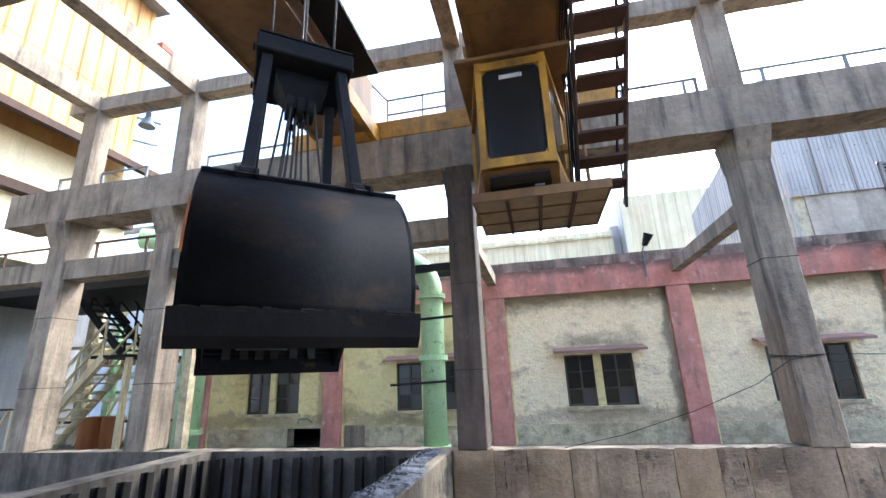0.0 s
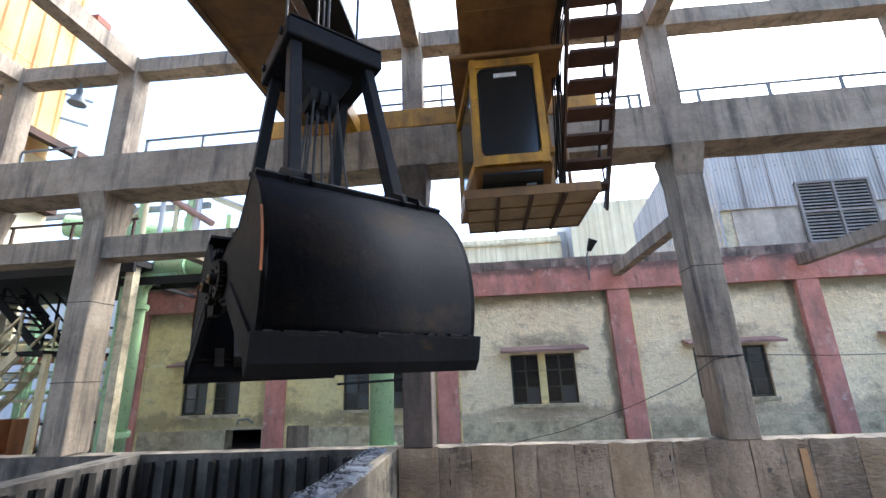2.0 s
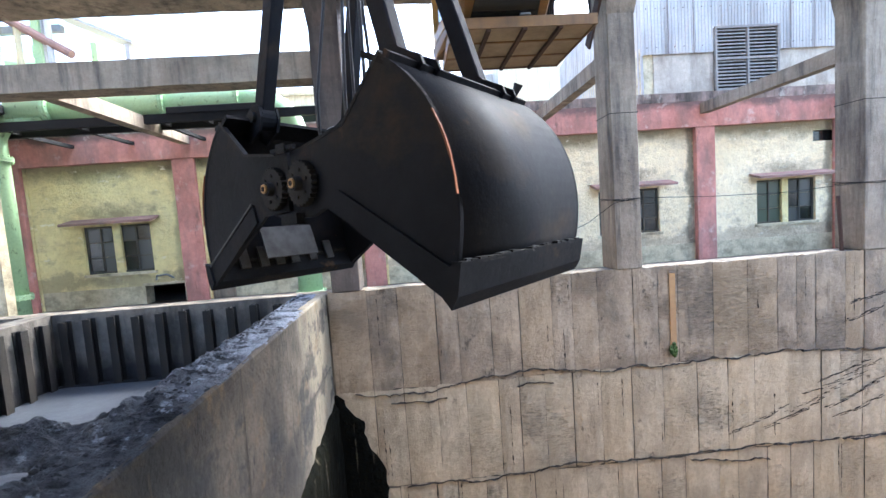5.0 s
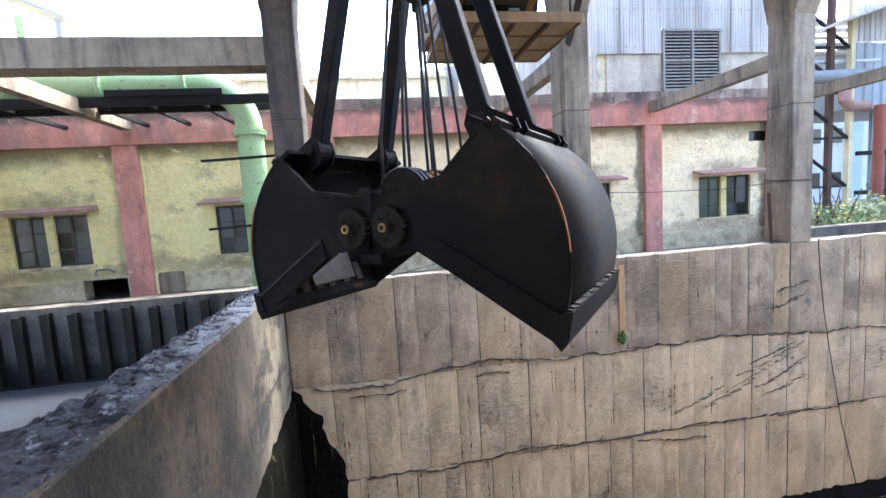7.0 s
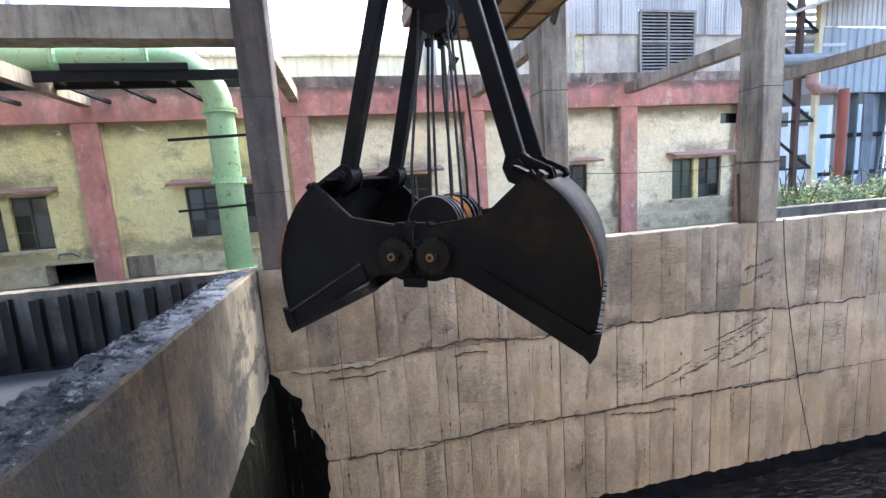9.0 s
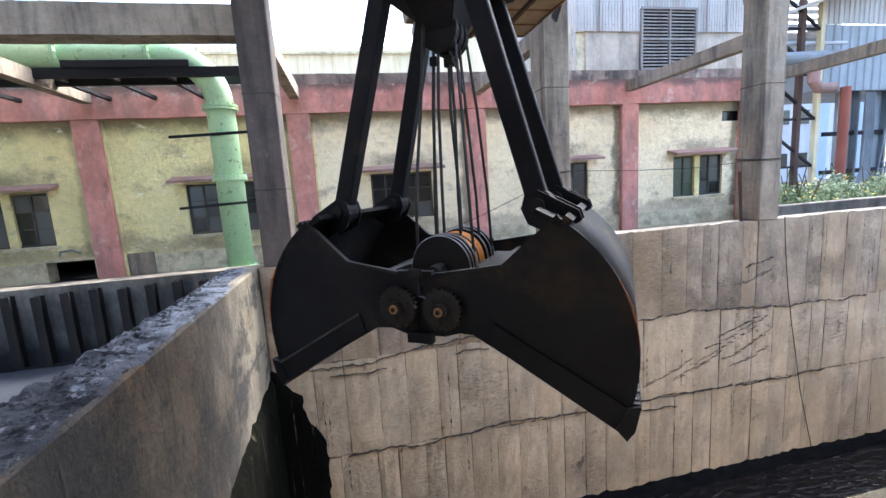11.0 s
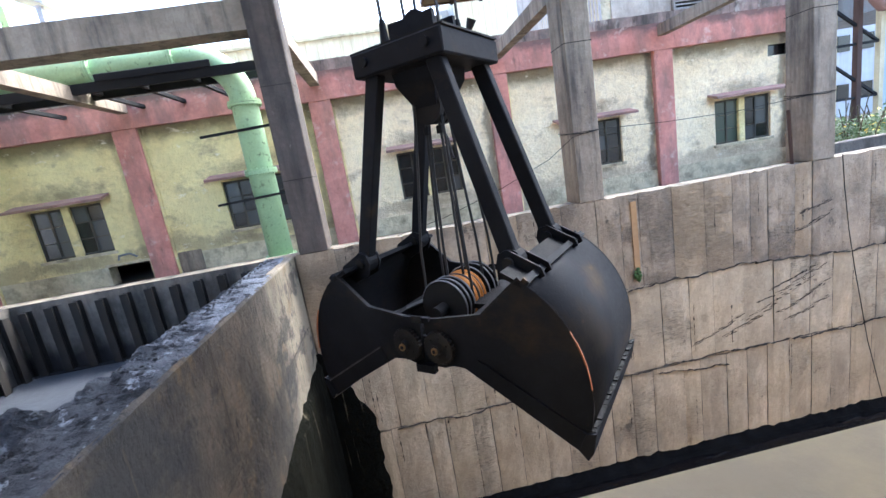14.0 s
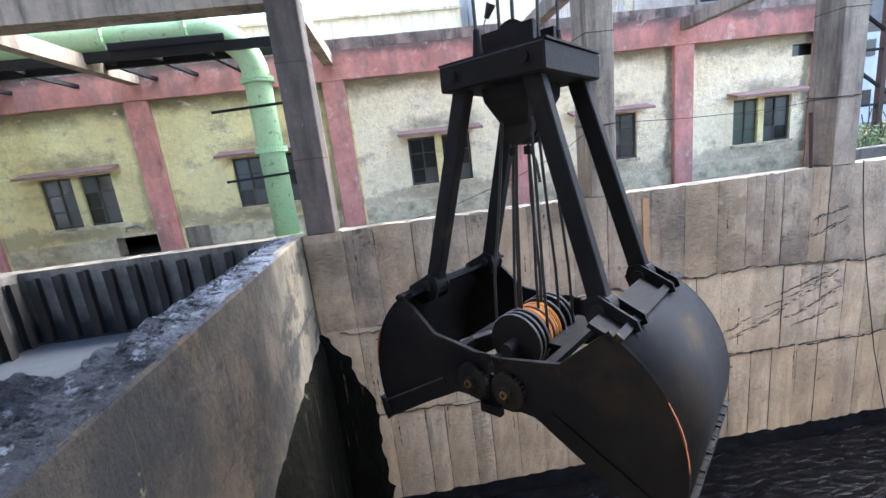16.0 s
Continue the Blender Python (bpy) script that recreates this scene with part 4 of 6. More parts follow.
CY0, CY1, CZ1 = 5.5, 7.0, 5.63
FX0, FX1, BX0, BX1 = -0.25, 0.58, -0.52, 0.90


low = 4.17
corners = {"fl": (FX0, CY0), "fr": (FX1, CY0), "br": (BX1, CY1), "bl": (BX0, CY1)}
bm = bmesh.new()
for k, (x, y) in corners.items():
    bar(bm, (x, y, low - 0.07), (x, y, CZ1 + 0.03), 0.09)
for a, b in (("fl", "fr"), ("fr", "br"), ("br", "bl"), ("bl", "fl")):
    for z in (low, CZ1 - 0.05):
        bar(bm, (*corners[a], z), (*corners[b], z), 0.10, 0.12)
part("cab_frame", bm, YELLOW, cab, "chipped yellow cab frame")
bm = boxm(FX0 + 0.06, FX1 - 0.06, CY0 - 0.012, CY0 + 0.012, low + 0.07, CZ1 - 0.11, 0.0)
part("windscreen", bm, DARK_GLASS, cab, "large dark windscreen")
bm = bmesh.new()
for s in (FX0 + 0.05, FX1 - 0.08):
    box(bm, s, s + 0.03, CY0 - 0.02, CY0 + 0.014, low + 0.05, CZ1 - 0.1)
for z in (low + 0.05, CZ1 - 0.13):
    box(bm, FX0 + 0.081, FX1 - 0.081, CY0 - 0.02, CY0 + 0.014, z, z + 0.03)
part("rubber_seal", bm, DARK, cab)
for a, b in (("fr", "br"), ("bl", "fl")):
    (ax, ay), (bx, by) = corners[a], corners[b]
    p, q = Vector((ax, ay, 0)), Vector((bx, by, 0))
    for u0, u1, z0, z1, m in ((0.10, 0.80, low + 0.16, CZ1 - 0.12, DARK_GLASS), (0.07, 0.95, low + 0.06, low + 0.158, YELLOW), (0.802, 0.95, low + 0.16, CZ1 - 0.12, YELLOW)):
        s, e = p.lerp(q, u0), p.lerp(q, u1)
        part("side_window" if m is DARK_GLASS else "side_panel", bar(bmesh.new(), (s.x, s.y, (z0 + z1) / 2), (e.x, e.y, (z0 + z1) / 2), 0.02, z1 - z0), m, cab)
part("cab_roof", boxm(BX0 - 0.04, BX1 + 0.04, CY0 - 0.1, CY1 + 0.05, CZ1 + 0.04, CZ1 + 0.10, 0.01), GIRDER, cab)
part("back_panel", boxm(BX0 + 0.05, BX1 - 0.05, CY1 - 0.02, CY1 + 0.02, low, CZ1), YELLOW, cab)
bm = bmesh.new()
lo = [bm.verts.new(p) for p in ((FX0 - .04, CY0 + .40, 3.90), (FX1 + .08, CY0 + .40, 3.90), (BX1 + .06, CY1, 3.90), (BX0 - .06, CY1, 3.90))]
hi = [bm.verts.new(p) for p in ((FX0 - .06, CY0 - .04, 4.07), (FX1 + .06, CY0 - .04, 4.07), (BX1 + .07, CY1 + .06, 4.07), (BX0 - .07, CY1 + .06, 4.07))]
bm.faces.new(lo[::-1]), bm.faces.new(hi)
for i in range(4):
    bm.faces.new((lo[i], lo[(i + 1) % 4], hi[(i + 1) % 4], hi[i]))
part("cab_floor", bm, GIRDER, cab)
bm = bmesh.new()
toe = [[bm.verts.new((x, CY0 + yy, zz - k)) for x, yy, zz in ((FX0 + 0.05, 0.03, 4.043), (FX1 - 0.05, 0.03, 4.043), (FX1 - 0.02, 0.33, 3.927), (FX0 + 0.02, 0.33, 3.927))] for k in (0.008, 0.03)]
bm.faces.new(toe[0]), bm.faces.new(toe[1])
for i in range(4):
    bm.faces.new((toe[0][i], toe[0][(i + 1) % 4], toe[1][(i + 1) % 4], toe[1][i]))
part("toe_window", bm, DARK_GLASS, cab, "low dark window under the windscreen")
part("vent", boxm(FX1 - 0.24, FX1 - 0.12, CY0 + 0.20, CY0 + 0.28, 3.915, 3.935), GREY_STEEL, cab)
for sx, x in ((1, FX0 + 0.05), (-1, FX1 - 0.05)):
    for sz, z in ((1, low + 0.05), (-1, CZ1 - 0.10)):
        part("corner_gusset", prism(bmesh.new(), [(x, z), (x + sx * 0.085, z), (x + sx * 0.03, z + sz * 0.03), (x, z + sz * 0.085)], CY0 - 0.027, CY0 - 0.021), YELLOW, cab)
bm = bmesh.new()
for i in range(11):
    box(bm, 0.02 + i * 0.027, 0.04 + i * 0.027, CY0 - 0.022, CY0 - 0.014, CZ1 - 0.26 + (i % 2) * 0.004, CZ1 - 0.20)
part("lettering", bm, WHITE_PAINT, cab, "row of illegible white letters")
for x in (-0.2, 0.6):
    part("hanger", boxm(x - 0.05, x + 0.05, 6.1, 6.2, CZ1 + 0.1, ZG - 0.03), GIRDER, cab)
# platform under and behind the cab
plat = new("landing")
plat.parent = crane
part("plate", boxm(-0.44, 1.22, 5.72, 7.12, 3.80, 3.84), PLATE, plat, "brown weathered steel plate seen from below")
bm = bmesh.new()
box(bm, -0.46, 1.24, 5.70, 5.719, 3.78, 3.90)
box(bm, -0.46, 1.24, 7.121, 7.14, 3.78, 3.90)
box(bm, -0.46, -0.441, 5.72, 7.12, 3.78, 3.90)
box(bm, 1.221, 1.24, 5.72, 7.12, 3.78, 3.90)
part("edge_strip", bm, GIRDER, plat)
for x in (-0.05, 0.37, 0.79):
    part("joist", boxm(x, x + 0.045, 5.72, 7.12, 3.755, 3.799), RUST, plat)
for y in (6.15, 6.65):
    part("cross_strap", boxm(-0.44, 1.22, y, y + 0.03, 3.785, 3.7995), GIRDER, plat)
for x in (-0.42, 1.2):
    part("hanger", rod(bmesh.new(), (x, 7.1, 3.84), (x, 7.1, ZG), 0.03, 8), GIRDER, plat)
stair = new("cab_stair")
stair.parent = crane
S0, S1 = Vector((0, 6.9, 3.95)), Vector((0, 4.35, 6.9))
for x in (0.98, 1.62):
    part("stringer", bar(bmesh.new(), (x, S0.y, S0.z), (x, S1.y, S1.z), 0.03, 0.16), RUST, stair)
for i in range(1, 11):
    p = S0.lerp(S1, i / 11)
    part("tread", boxm(1.0, 1.6, p.y - 0.17, p.y + 0.15, p.z - 0.03, p.z + 0.012), RUST, stair)
for x in (0.98, 1.62):
    part("handrail", rod(bmesh.new(), (x, S0.y, S0.z + 0.8), (x, S1.y, S1.z + 0.8), 0.02, 8), DARK, stair)
    for k in (0.05, 0.35, 0.65, 0.95):
        p = S0.lerp(S1, k)
        part("baluster", rod(bmesh.new(), (x, p.y, p.z), (x, p.y, p.z + 0.8), 0.016, 6), DARK, stair)
for i in range(5):
    x = 0.86 + i * 0.03
    part("cable", tube(bmesh.new(), [(x, 4.0, 6.15), (x, 5.6, 6.0), (x + 0.03, 6.1, 5.6), (x + 0.02, 6.3, 4.9), (x, 6.5, 4.1)], 0.012, 6), DARK, crane)
for z in (4.35, 4.75):
    part("junction_box", boxm(0.80, 0.9, 6.5, 6.62, z, z + 0.12, 0.01), YELLOW, crane)
tagged(part("crane_rail", boxm(-10.8, 14.0, 7.60, 7.67, 5.868, 5.875), RUST), "rusty crane rail on the concrete beam", "rail")


# ---- clamshell grab (origin between the hinge gears) ----
H = 0.645
grab = thing("clamshell_grab", "black steel clamshell grab hanging open on wire ropes", "grab bucket")
TIP, RIM0, RIM1, HUBX = (1.17, -0.62), (0.84, 0.53), (0.525, 0.257), 0.15


def back_curve(n=14):
    """The curved back, from the rim down to the lip."""
    p0, p1, p2, p3 = Vector((0.875, 0.50)), Vector((1.20, 0.27)), Vector((1.32, -0.10)), Vector((1.205, -0.50))
    out = []
    for i in range(n + 1):
        t = i / n
        out.append(tuple(p0 * (1 - t) ** 3 + p1 * 3 * t * (1 - t) ** 2 + p2 * 3 * t * t * (1 - t) + p3 * t ** 3))
    return out


def jaw(sign):
    """One half of the grab; sign 1 opens towards +x."""
    j = new("jaw")
    j.parent = grab
    flip = Matrix.Diagonal((sign, 1, 1, 1))
    curve = back_curve()
    outline = [(HUBX - 0.13, 0.10), (HUBX - 0.13, 0.2), RIM1, RIM0] + curve + [TIP, (0.33, -0.155), (HUBX - 0.10, -0.14)]
    for y in (-H, H - 0.025):
        bm = prism(bmesh.new(), outline, y, y + 0.025)
        bm.transform(flip)
        part("side_plate", bm, BUCKET, j)
    bm = bmesh.new()
    rows = [[bm.verts.new((x * sign, y, z)) for y in (-H - 0.004, H + 0.004)] for x, z in curve]
    inner = [[bm.verts.new(((x - 0.028) * sign, y, z - 0.004)) for y in (-H - 0.004, H + 0.004)] for x, z in curve]
    for a, b in zip(rows, rows[1:]):
        bm.faces.new((a[0], a[1], b[1], b[0]))
    for a, b in zip(inner, inner[1:]):
        bm.faces.new((a[1], a[0], b[0], b[1]))
    for k in (0, 1):
        for i in range(len(curve) - 1):
            bm.faces.new((rows[i][k], rows[i + 1][k], inner[i + 1][k], inner[i][k]))
    bm.faces.new((rows[0][0], rows[0][1], inner[0][1], inner[0][0]))
    bm.faces.new((rows[-1][0], rows[-1][1], inner[-1][1], inner[-1][0]))
    shell = part("shell", bm, BUCKET, j, "smooth curved black back plate", smooth=False)
    for f in shell.data.polygons:
        f.use_smooth = abs(f.normal.y) < 0.5
    # cutting lip, thick, along the jaw's edge
    bm = prism(bmesh.new(), [(1.19, -0.47), (1.255, -0.455), (1.225, -0.60), (1.185, -0.66), (1.13, -0.60)], -H - 0.03, H + 0.03)
    bm.transform(flip)
    part("cutting_lip", bm, BUCKET, j)
    bm = bmesh.new()
    r2 = random.Random(3 + sign)
    for i in range(40):
        y = -H + 2 * H * i / 40
        box(bm, 1.185, 1.250 + r2.uniform(-0.005, 0.004), y - 0.008, y + 2 * H / 40 + r2.uniform(0.0, 0.012), -0.47, -0.452 + r2.uniform(-0.006, 0.01),
            rot=Matrix.Rotation(r2.uniform(-0.06, 0.06), 3, "Z"))
    bm.transform(flip)
    tagged(part("lip_weld", bm, EDGE, j, "rough bright weld bead along the lip"), kind="stuff")
    # side cutting edge doubling plate on the lower rim of each side plate
    for y in (-H - 0.016, H + 0.001):
        bm = prism(bmesh.new(), [(0.42, -0.19), (0.46, -0.07), (1.19, -0.48), (1.185, -0.645)], y, y + 0.015)
        bm.transform(flip)
        part("side_cutting_edge", bm, BUCKET, j)
    if sign < 0:
        bm = bar(bmesh.new(), (-0.46, -H - 0.02, -0.068), (-1.19, -H - 0.02, -0.478), 0.008, 0.014)
        part("worn_strip", bm, WEAR, j, "bright worn strip on the side plate")
    # bright worn rim on top of side plates
    for y in (-H - 0.004, H - 0.029):
        bm = bmesh.new()
        for a, b in (((HUBX, 0.2), RIM1), (RIM1, RIM0)):
            p, q = Vector((a[0] * sign, y + 0.0165, a[1] + 0.006)), Vector((b[0] * sign, y + 0.0165, b[1] + 0.006))
            bar(bm, p, q, 0.032, 0.016)
        part("rim_strip", bm, EDGE, j)
    bm = bmesh.new()
    for i in range(5, 10):
        (xa, za), (xb, zb) = curve[i], curve[i + 1]
        w = 0.010 if i in (6, 7) else 0.005
        bar(bm, (xa * sign, -H - 0.006, za), (xb * sign, -H - 0.006, zb), w, 0.012, up=(0, 1, 0))
    part("edge_rust", bm, RUST_EDGE, j, "orange rust along the shell seam")
    # box stiffener along the rim, with the arm lugs
    bm = bmesh.new()
    for dy0, dy1 in ((-H - 0.002, -0.46), (-0.31, 0.31), (0.46, H + 0.002)):
        bar(bm, (0.79 * sign, dy0, 0.52), (0.79 * sign, dy1, 0.52), 0.17, 0.03, up=(0.45 * sign, 0, 0.89))
    part("rim_box", bm, BUCKET_IN, j)
    bm = bmesh.new()
    bar(bm, (0.885 * sign, -H, 0.505), (0.885 * sign, H, 0.505), 0.05, 0.04, up=(0.6 * sign, 0, 0.8))
    part("rim_angle", bm, BUCKET, j)
    for py in (-0.385, 0.385):
        for s in (-0.075, 0.055):
            bm = prism(bmesh.new(), [(0.60, 0.56), (0.625, 0.64), (0.70, 0.665), (0.93, 0.545), (0.95, 0.49), (0.80, 0.40), (0.64, 0.47)], py + s, py + s + 0.02)
            bm.transform(flip)
            part("lug", bm, BUCKET, j)
        part("pin", rod(bmesh.new(), (0.70 * sign, py - 0.10, 0.575), (0.70 * sign, py + 0.10, 0.575), 0.042, 14), DARK, j)
    # inner floor ribs and a pale plate inside
    bm = bmesh.new()
    for k, y in enumerate((-0.42, -0.26, -0.12, 0.02, 0.2, 0.38)):
        p, q = Vector((1.16 * sign, y, -0.52)), Vector((1.22 * sign, y, -0.36))
        bm = bar(bmesh.new(), p + Vector((-0.035 * sign, 0, 0)), q + Vector((-0.035 * sign, 0, 0)), 0.075, 0.02, up=(-sign, 0, 0.3))
        part("wear_plate", bm, WEAR, j, "worn pale wear plate inside the lip")
    part("inner_lining", bar(bmesh.new(), (0.98 * sign, -0.34, -0.33), (0.98 * sign, 0.12, -0.33), 0.02, 0.26, up=(0.35 * sign, 0, 0.94)), WEAR, j, "pale lining plate inside the jaw")
    # gear sector at the hinge, both sides
    for y in (-H - 0.045, H + 0.012):
        bm = bmesh.new()
        n = 26
        pts = []
        for i in range(n * 2):
            a = math.pi * i / n
            r = 0.116 if i % 2 else 0.132
            pts.append((HUBX * sign + r * math.cos(a), 0.0 + r * math.sin(a)))
        prism(bm, pts, y, y + 0.038)
        gear = part("gear", bm, DARK, j)
        for k in range(6):
            a = math.pi * k / 3 + 0.3
            gx, gz = HUBX * sign + 0.078 * math.cos(a), 0.078 * math.sin(a)
            part("bolt", rod(bmesh.new(), (gx, y - 0.01, gz), (gx, y + 0.048, gz), 0.011, 6), DARK, gear)
    for y, d in ((-H - 0.085, 1), (H + 0.02, 1)):
        hub = part("hub", rod(bmesh.new(), (HUBX * sign, y, 0), (HUBX * sign, y + 0.07, 0), 0.042, 16), DARK, j)
        part("bush", rod(bmesh.new(), (HUBX * sign, y - 0.012, 0), (HUBX * sign, y - 0.001, 0), 0.028, 12), BRASS, hub)
        part("bore", rod(bmesh.new(), (HUBX * sign, y - 0.016, 0), (HUBX * sign, y - 0.0125, 0), 0.015, 10), DARK, hub)
    # cross tie inside
    part("cross_tie", bar(bmesh.new(), (0.36 * sign, -H + 0.03, 0.14), (0.36 * sign, H - 0.03, 0.14), 0.07, 0.05), BUCKET_IN, j)
    return j


jaw(1)
jaw(-1)
# hinge carrier between the jaws
for y in (-H - 0.006, H - 0.024):
    bm = prism(bmesh.new(), [(-0.30, -0.14), (-0.20, 0.05), (0.20, 0.05), (0.30, -0.14), (0.14, -0.19), (-0.14, -0.19)], y + (0.031 if y < 0 else -0.031), y + (0.061 if y < 0 else -0.001))
    part("hinge_plate", bm, BUCKET, grab)
for y in (-H - 0.03, H - 0.02):
    bm = bmesh.new()
    box(bm, -0.10, 0.07, y, y + 0.05, -0.225, -0.16)
    part("stop_block", bm, BUCKET, grab)
    part("latch_bar", boxm(-0.13, 0.10, y - 0.01, y + 0.02, 0.205, 0.23), BUCKET, grab)
    part("latch_plate", boxm(-0.05, 0.04, y - 0.02, y - 0.011, 0.19, 0.245), EDGE, grab)
part("hinge_shaft", rod(bmesh.new(), (-HUBX, -H + 0.03, 0), (-HUBX, H - 0.03, 0), 0.06, 14), DARK, grab)
part("hinge_shaft", rod(bmesh.new(), (HUBX, -H + 0.03, 0), (HUBX, H - 0.03, 0), 0.06, 14), DARK, grab)
part("diagonal_brace", bar(bmesh.new(), (-0.43, -0.45, 0.14), (-0.05, -0.05, 0.24), 0.07, 0.012), WEAR, grab, "worn flat steel brace")
# rope pulleys in the hinge frame, with a coil of rope
sheave = new("pulley_block")
sheave.parent = grab
part("barrel", rod(bmesh.new(), (0, -0.29, 0.17), (0, 0.33, 0.17), 0.165, 28), DARK, sheave)


def ring(y, r, t):
    return tube(bmesh.new(), [(r * math.cos(6.2832 * k / 28), y, 0.17 + r * math.sin(6.2832 * k / 28)) for k in range(29)], t, 6)


for y in (-0.31, -0.25, -0.19, 0.08, 0.18, 0.24):
    part("pulley", rod(bmesh.new(), (0, y - 0.011, 0.17), (0, y + 0.011, 0.17), 0.215, 30), DARK, sheave)
    part("bright_rim", ring(y, 0.213, 0.010), BRIGHT, sheave, "worn bright pulley rim")
for k in range(8):
    part("rope_turn", ring(-0.155 + k * 0.026, 0.186 + 0.006 * (k % 2), 0.015), ORANGE_ROPE if k % 3 else STEEL_ROPE, sheave)
part("axle", rod(bmesh.new(), (0, -0.45, 0.16), (0, 0.45, 0.16), 0.05, 14), DARK, sheave)
part("guard", boxm(0.16, 0.34, -0.20, 0.40, 0.12, 0.16), BUCKET_IN, sheave)

# arms and head
ZA = 1.95
for sx in (-1, 1):
    for sy in (-1, 1):
        a, b = Vector((0.678 * sx, 0.372 * sy, 0.566)), Vector((0.27 * sx, 0.31 * sy, ZA + 0.03))
        bm = bar(bmesh.new(), a, b, 0.088, 0.124, up=(1, 0, 0))
        bmesh.ops.bevel(bm, geom=bm.edges[:], offset=0.008, segments=1, affect="EDGES", profile=0.5)
        arm = part("arm", bm, BUCKET, grab)
        part("arm_eye", rod(bmesh.new(), a + Vector((0, -0.05, 0)), a + Vector((0, 0.05, 0)), 0.088, 18), BUCKET, arm)
head = new("head")
head.parent = grab
part("cross_head", boxm(-0.40, 0.40, -0.405, 0.405, 1.965, 2.135, 0.012), BUCKET, head)
part("top_plate", boxm(-0.41, 0.41, -0.39, 0.39, 2.136, 2.15), DARK, head)
for sx in (-1, 1):
    for sy in (-1, 1):
        part("arm_pin", rod(bmesh.new(), (0.27 * sx, 0.41 * sy, 2.06), (0.27 * sx, 0.43 * sy, 2.06), 0.035, 12), DARK, head)
bm = bmesh.new()
rings = [[bm.verts.new((x * u, y * v, z)) for u, v in ((-1, -1), (1, -1), (1, 1), (-1, 1))] for x, y, z in ((0.18, 0.23, 1.964), (0.175, 0.22, 1.88), (0.075, 0.09, 1.65))]
bm.faces.new(rings[0][::-1]), bm.faces.new(rings[-1])
for a, b in zip(rings, rings[1:]):
    for k in range(4):
        bm.faces.new((a[k], a[(k + 1) % 4], b[(k + 1) % 4], b[k]))
part("sheave_housing", bm, BUCKET, head)
for y in (-0.09, 0.0, 0.09):
    part("sheave", rod(bmesh.new(), (0, y - 0.03, 1.70), (0, y + 0.03, 1.70), 0.13, 20), DARK, head)
bm = bmesh.new()
box(bm, -0.2, 0.2, -0.16, -0.12, 2.151, 2.33)
box(bm, -0.2, 0.2, 0.12, 0.16, 2.151, 2.33)
rod(bm, (0, -0.11, 2.27), (0, 0.11, 2.27), 0.115, 20)
part("top_sheave_block", bm, BUCKET, head)
for x, y in ((-0.15, -0.28), (0.16, 0.26)):
    part("rope_socket", rod(bmesh.new(), (x, y, 2.151), (x, y, 2.33), 0.038, 12, 0.02), DARK, head)
# ropes between head and pulleys, then up to the crane
r3 = random.Random(9)
for i, (x, y) in enumerate(((-0.16, -0.27), (-0.10, -0.1), (-0.02, -0.16), (0.05, -0.05), (0.02, 0.06), (0.12, 0.12), (0.17, 0.23), (-0.14, 0.02), (0.16, -0.15))):
    bow = 0.02 * r3.uniform(-1, 1)
    pts = [(x * 0.55, y * 0.45, 1.84), (x * 0.8 + bow, y * 0.7, 1.2), (x * 1.05, y, 0.62), (x * 1.15, y, 0.2)]
    part("rope", tube(bmesh.new(), pts, 0.0115, 6), STEEL_ROPE, grab)
for x, y in ((-0.10, -0.1), (0.05, -0.05), (0.0, 0.05)):
    part("rope_clip", boxm(x * 0.7 - 0.025, x * 0.7 + 0.025, y * 0.55 - 0.02, y * 0.55 + 0.02, 1.50, 1.56, 0.005), DARK, grab)
part("rope_tail", tube(bmesh.new(), [(0.04, -0.03, 1.56), (0.10, -0.04, 1.45), (0.13, -0.05, 1.30)], 0.011, 6), STEEL_ROPE, grab)
for x, y in ((-0.15, -0.28), (0.16, 0.26), (-0.15, 0.0), (0.15, 0.0), (-0.05, 0.02)):
    part("hoist_rope", rod(bmesh.new(), (x, y, 2.2), (x * 1.22, y * 1.22, 6.3), 0.013, 6), STEEL_ROPE, grab)


for o in grab.children_recursive:
    if o.data and not o.data.get("fitted"):
        up_high = o.name.split(".")[0] in ("arm", "arm_eye", "rope", "rope_clip", "rope_tail", "hoist_rope") or o.parent == head
        o.data.transform(Matrix.Diagonal((0.957, 1.0, 0.967, 1)) if up_high else Matrix.Diagonal((0.927, 0.966, 0.953, 1)))
        o.data["fitted"] = 1


def motions():
    walk(crane, [(t, pose(x, 0, 0)) for t, x in CRANE])
    walk(grab, [(t, pose(x, y, z, rx, ry, yaw)) for t, x, y, z, yaw, rx, ry in GRAB])


# ---- left sludge bay: ribs, crust, cake ----
RIB = surf("sludge_stained_ribs", (0.016, 0.014, 0.012), (0.008, 0.0075, 0.007), dirt=(0.04, 0.031, 0.021), big=3, bump=0.4)


def rib_mesh(h):
    bm = bmesh.new()
    box(bm, -0.055, 0.055, -0.012, 0.0, 0, h)
    box(bm, -0.007, 0.007, -0.10, -0.012, 0, h)
    box(bm, -0.055, 0.055, -0.112, -0.10, 0, h)
    return bm


rib_wall = thing("bay_lining", "row of sludge-blackened steel ribs lining the bay walls", "steel lining")
rib_data = mesh_of("rib", rib_mesh(1.05), RIB)
for i in range(11):
    o = new("rib", rib_data)
    o.parent = rib_wall
    o.matrix_basis = pose(-5.05 + i * 0.345, 7.398, -0.52 + 0.015 * (i % 3))
for i in range(17):
    o = new("rib", rib_data)
    o.parent = rib_wall
    o.matrix_basis = pose(-5.266, 7.15 - i * 0.345, -0.52 + 0.015 * (i % 4), 0, 0, 90)
bm = bmesh.new()
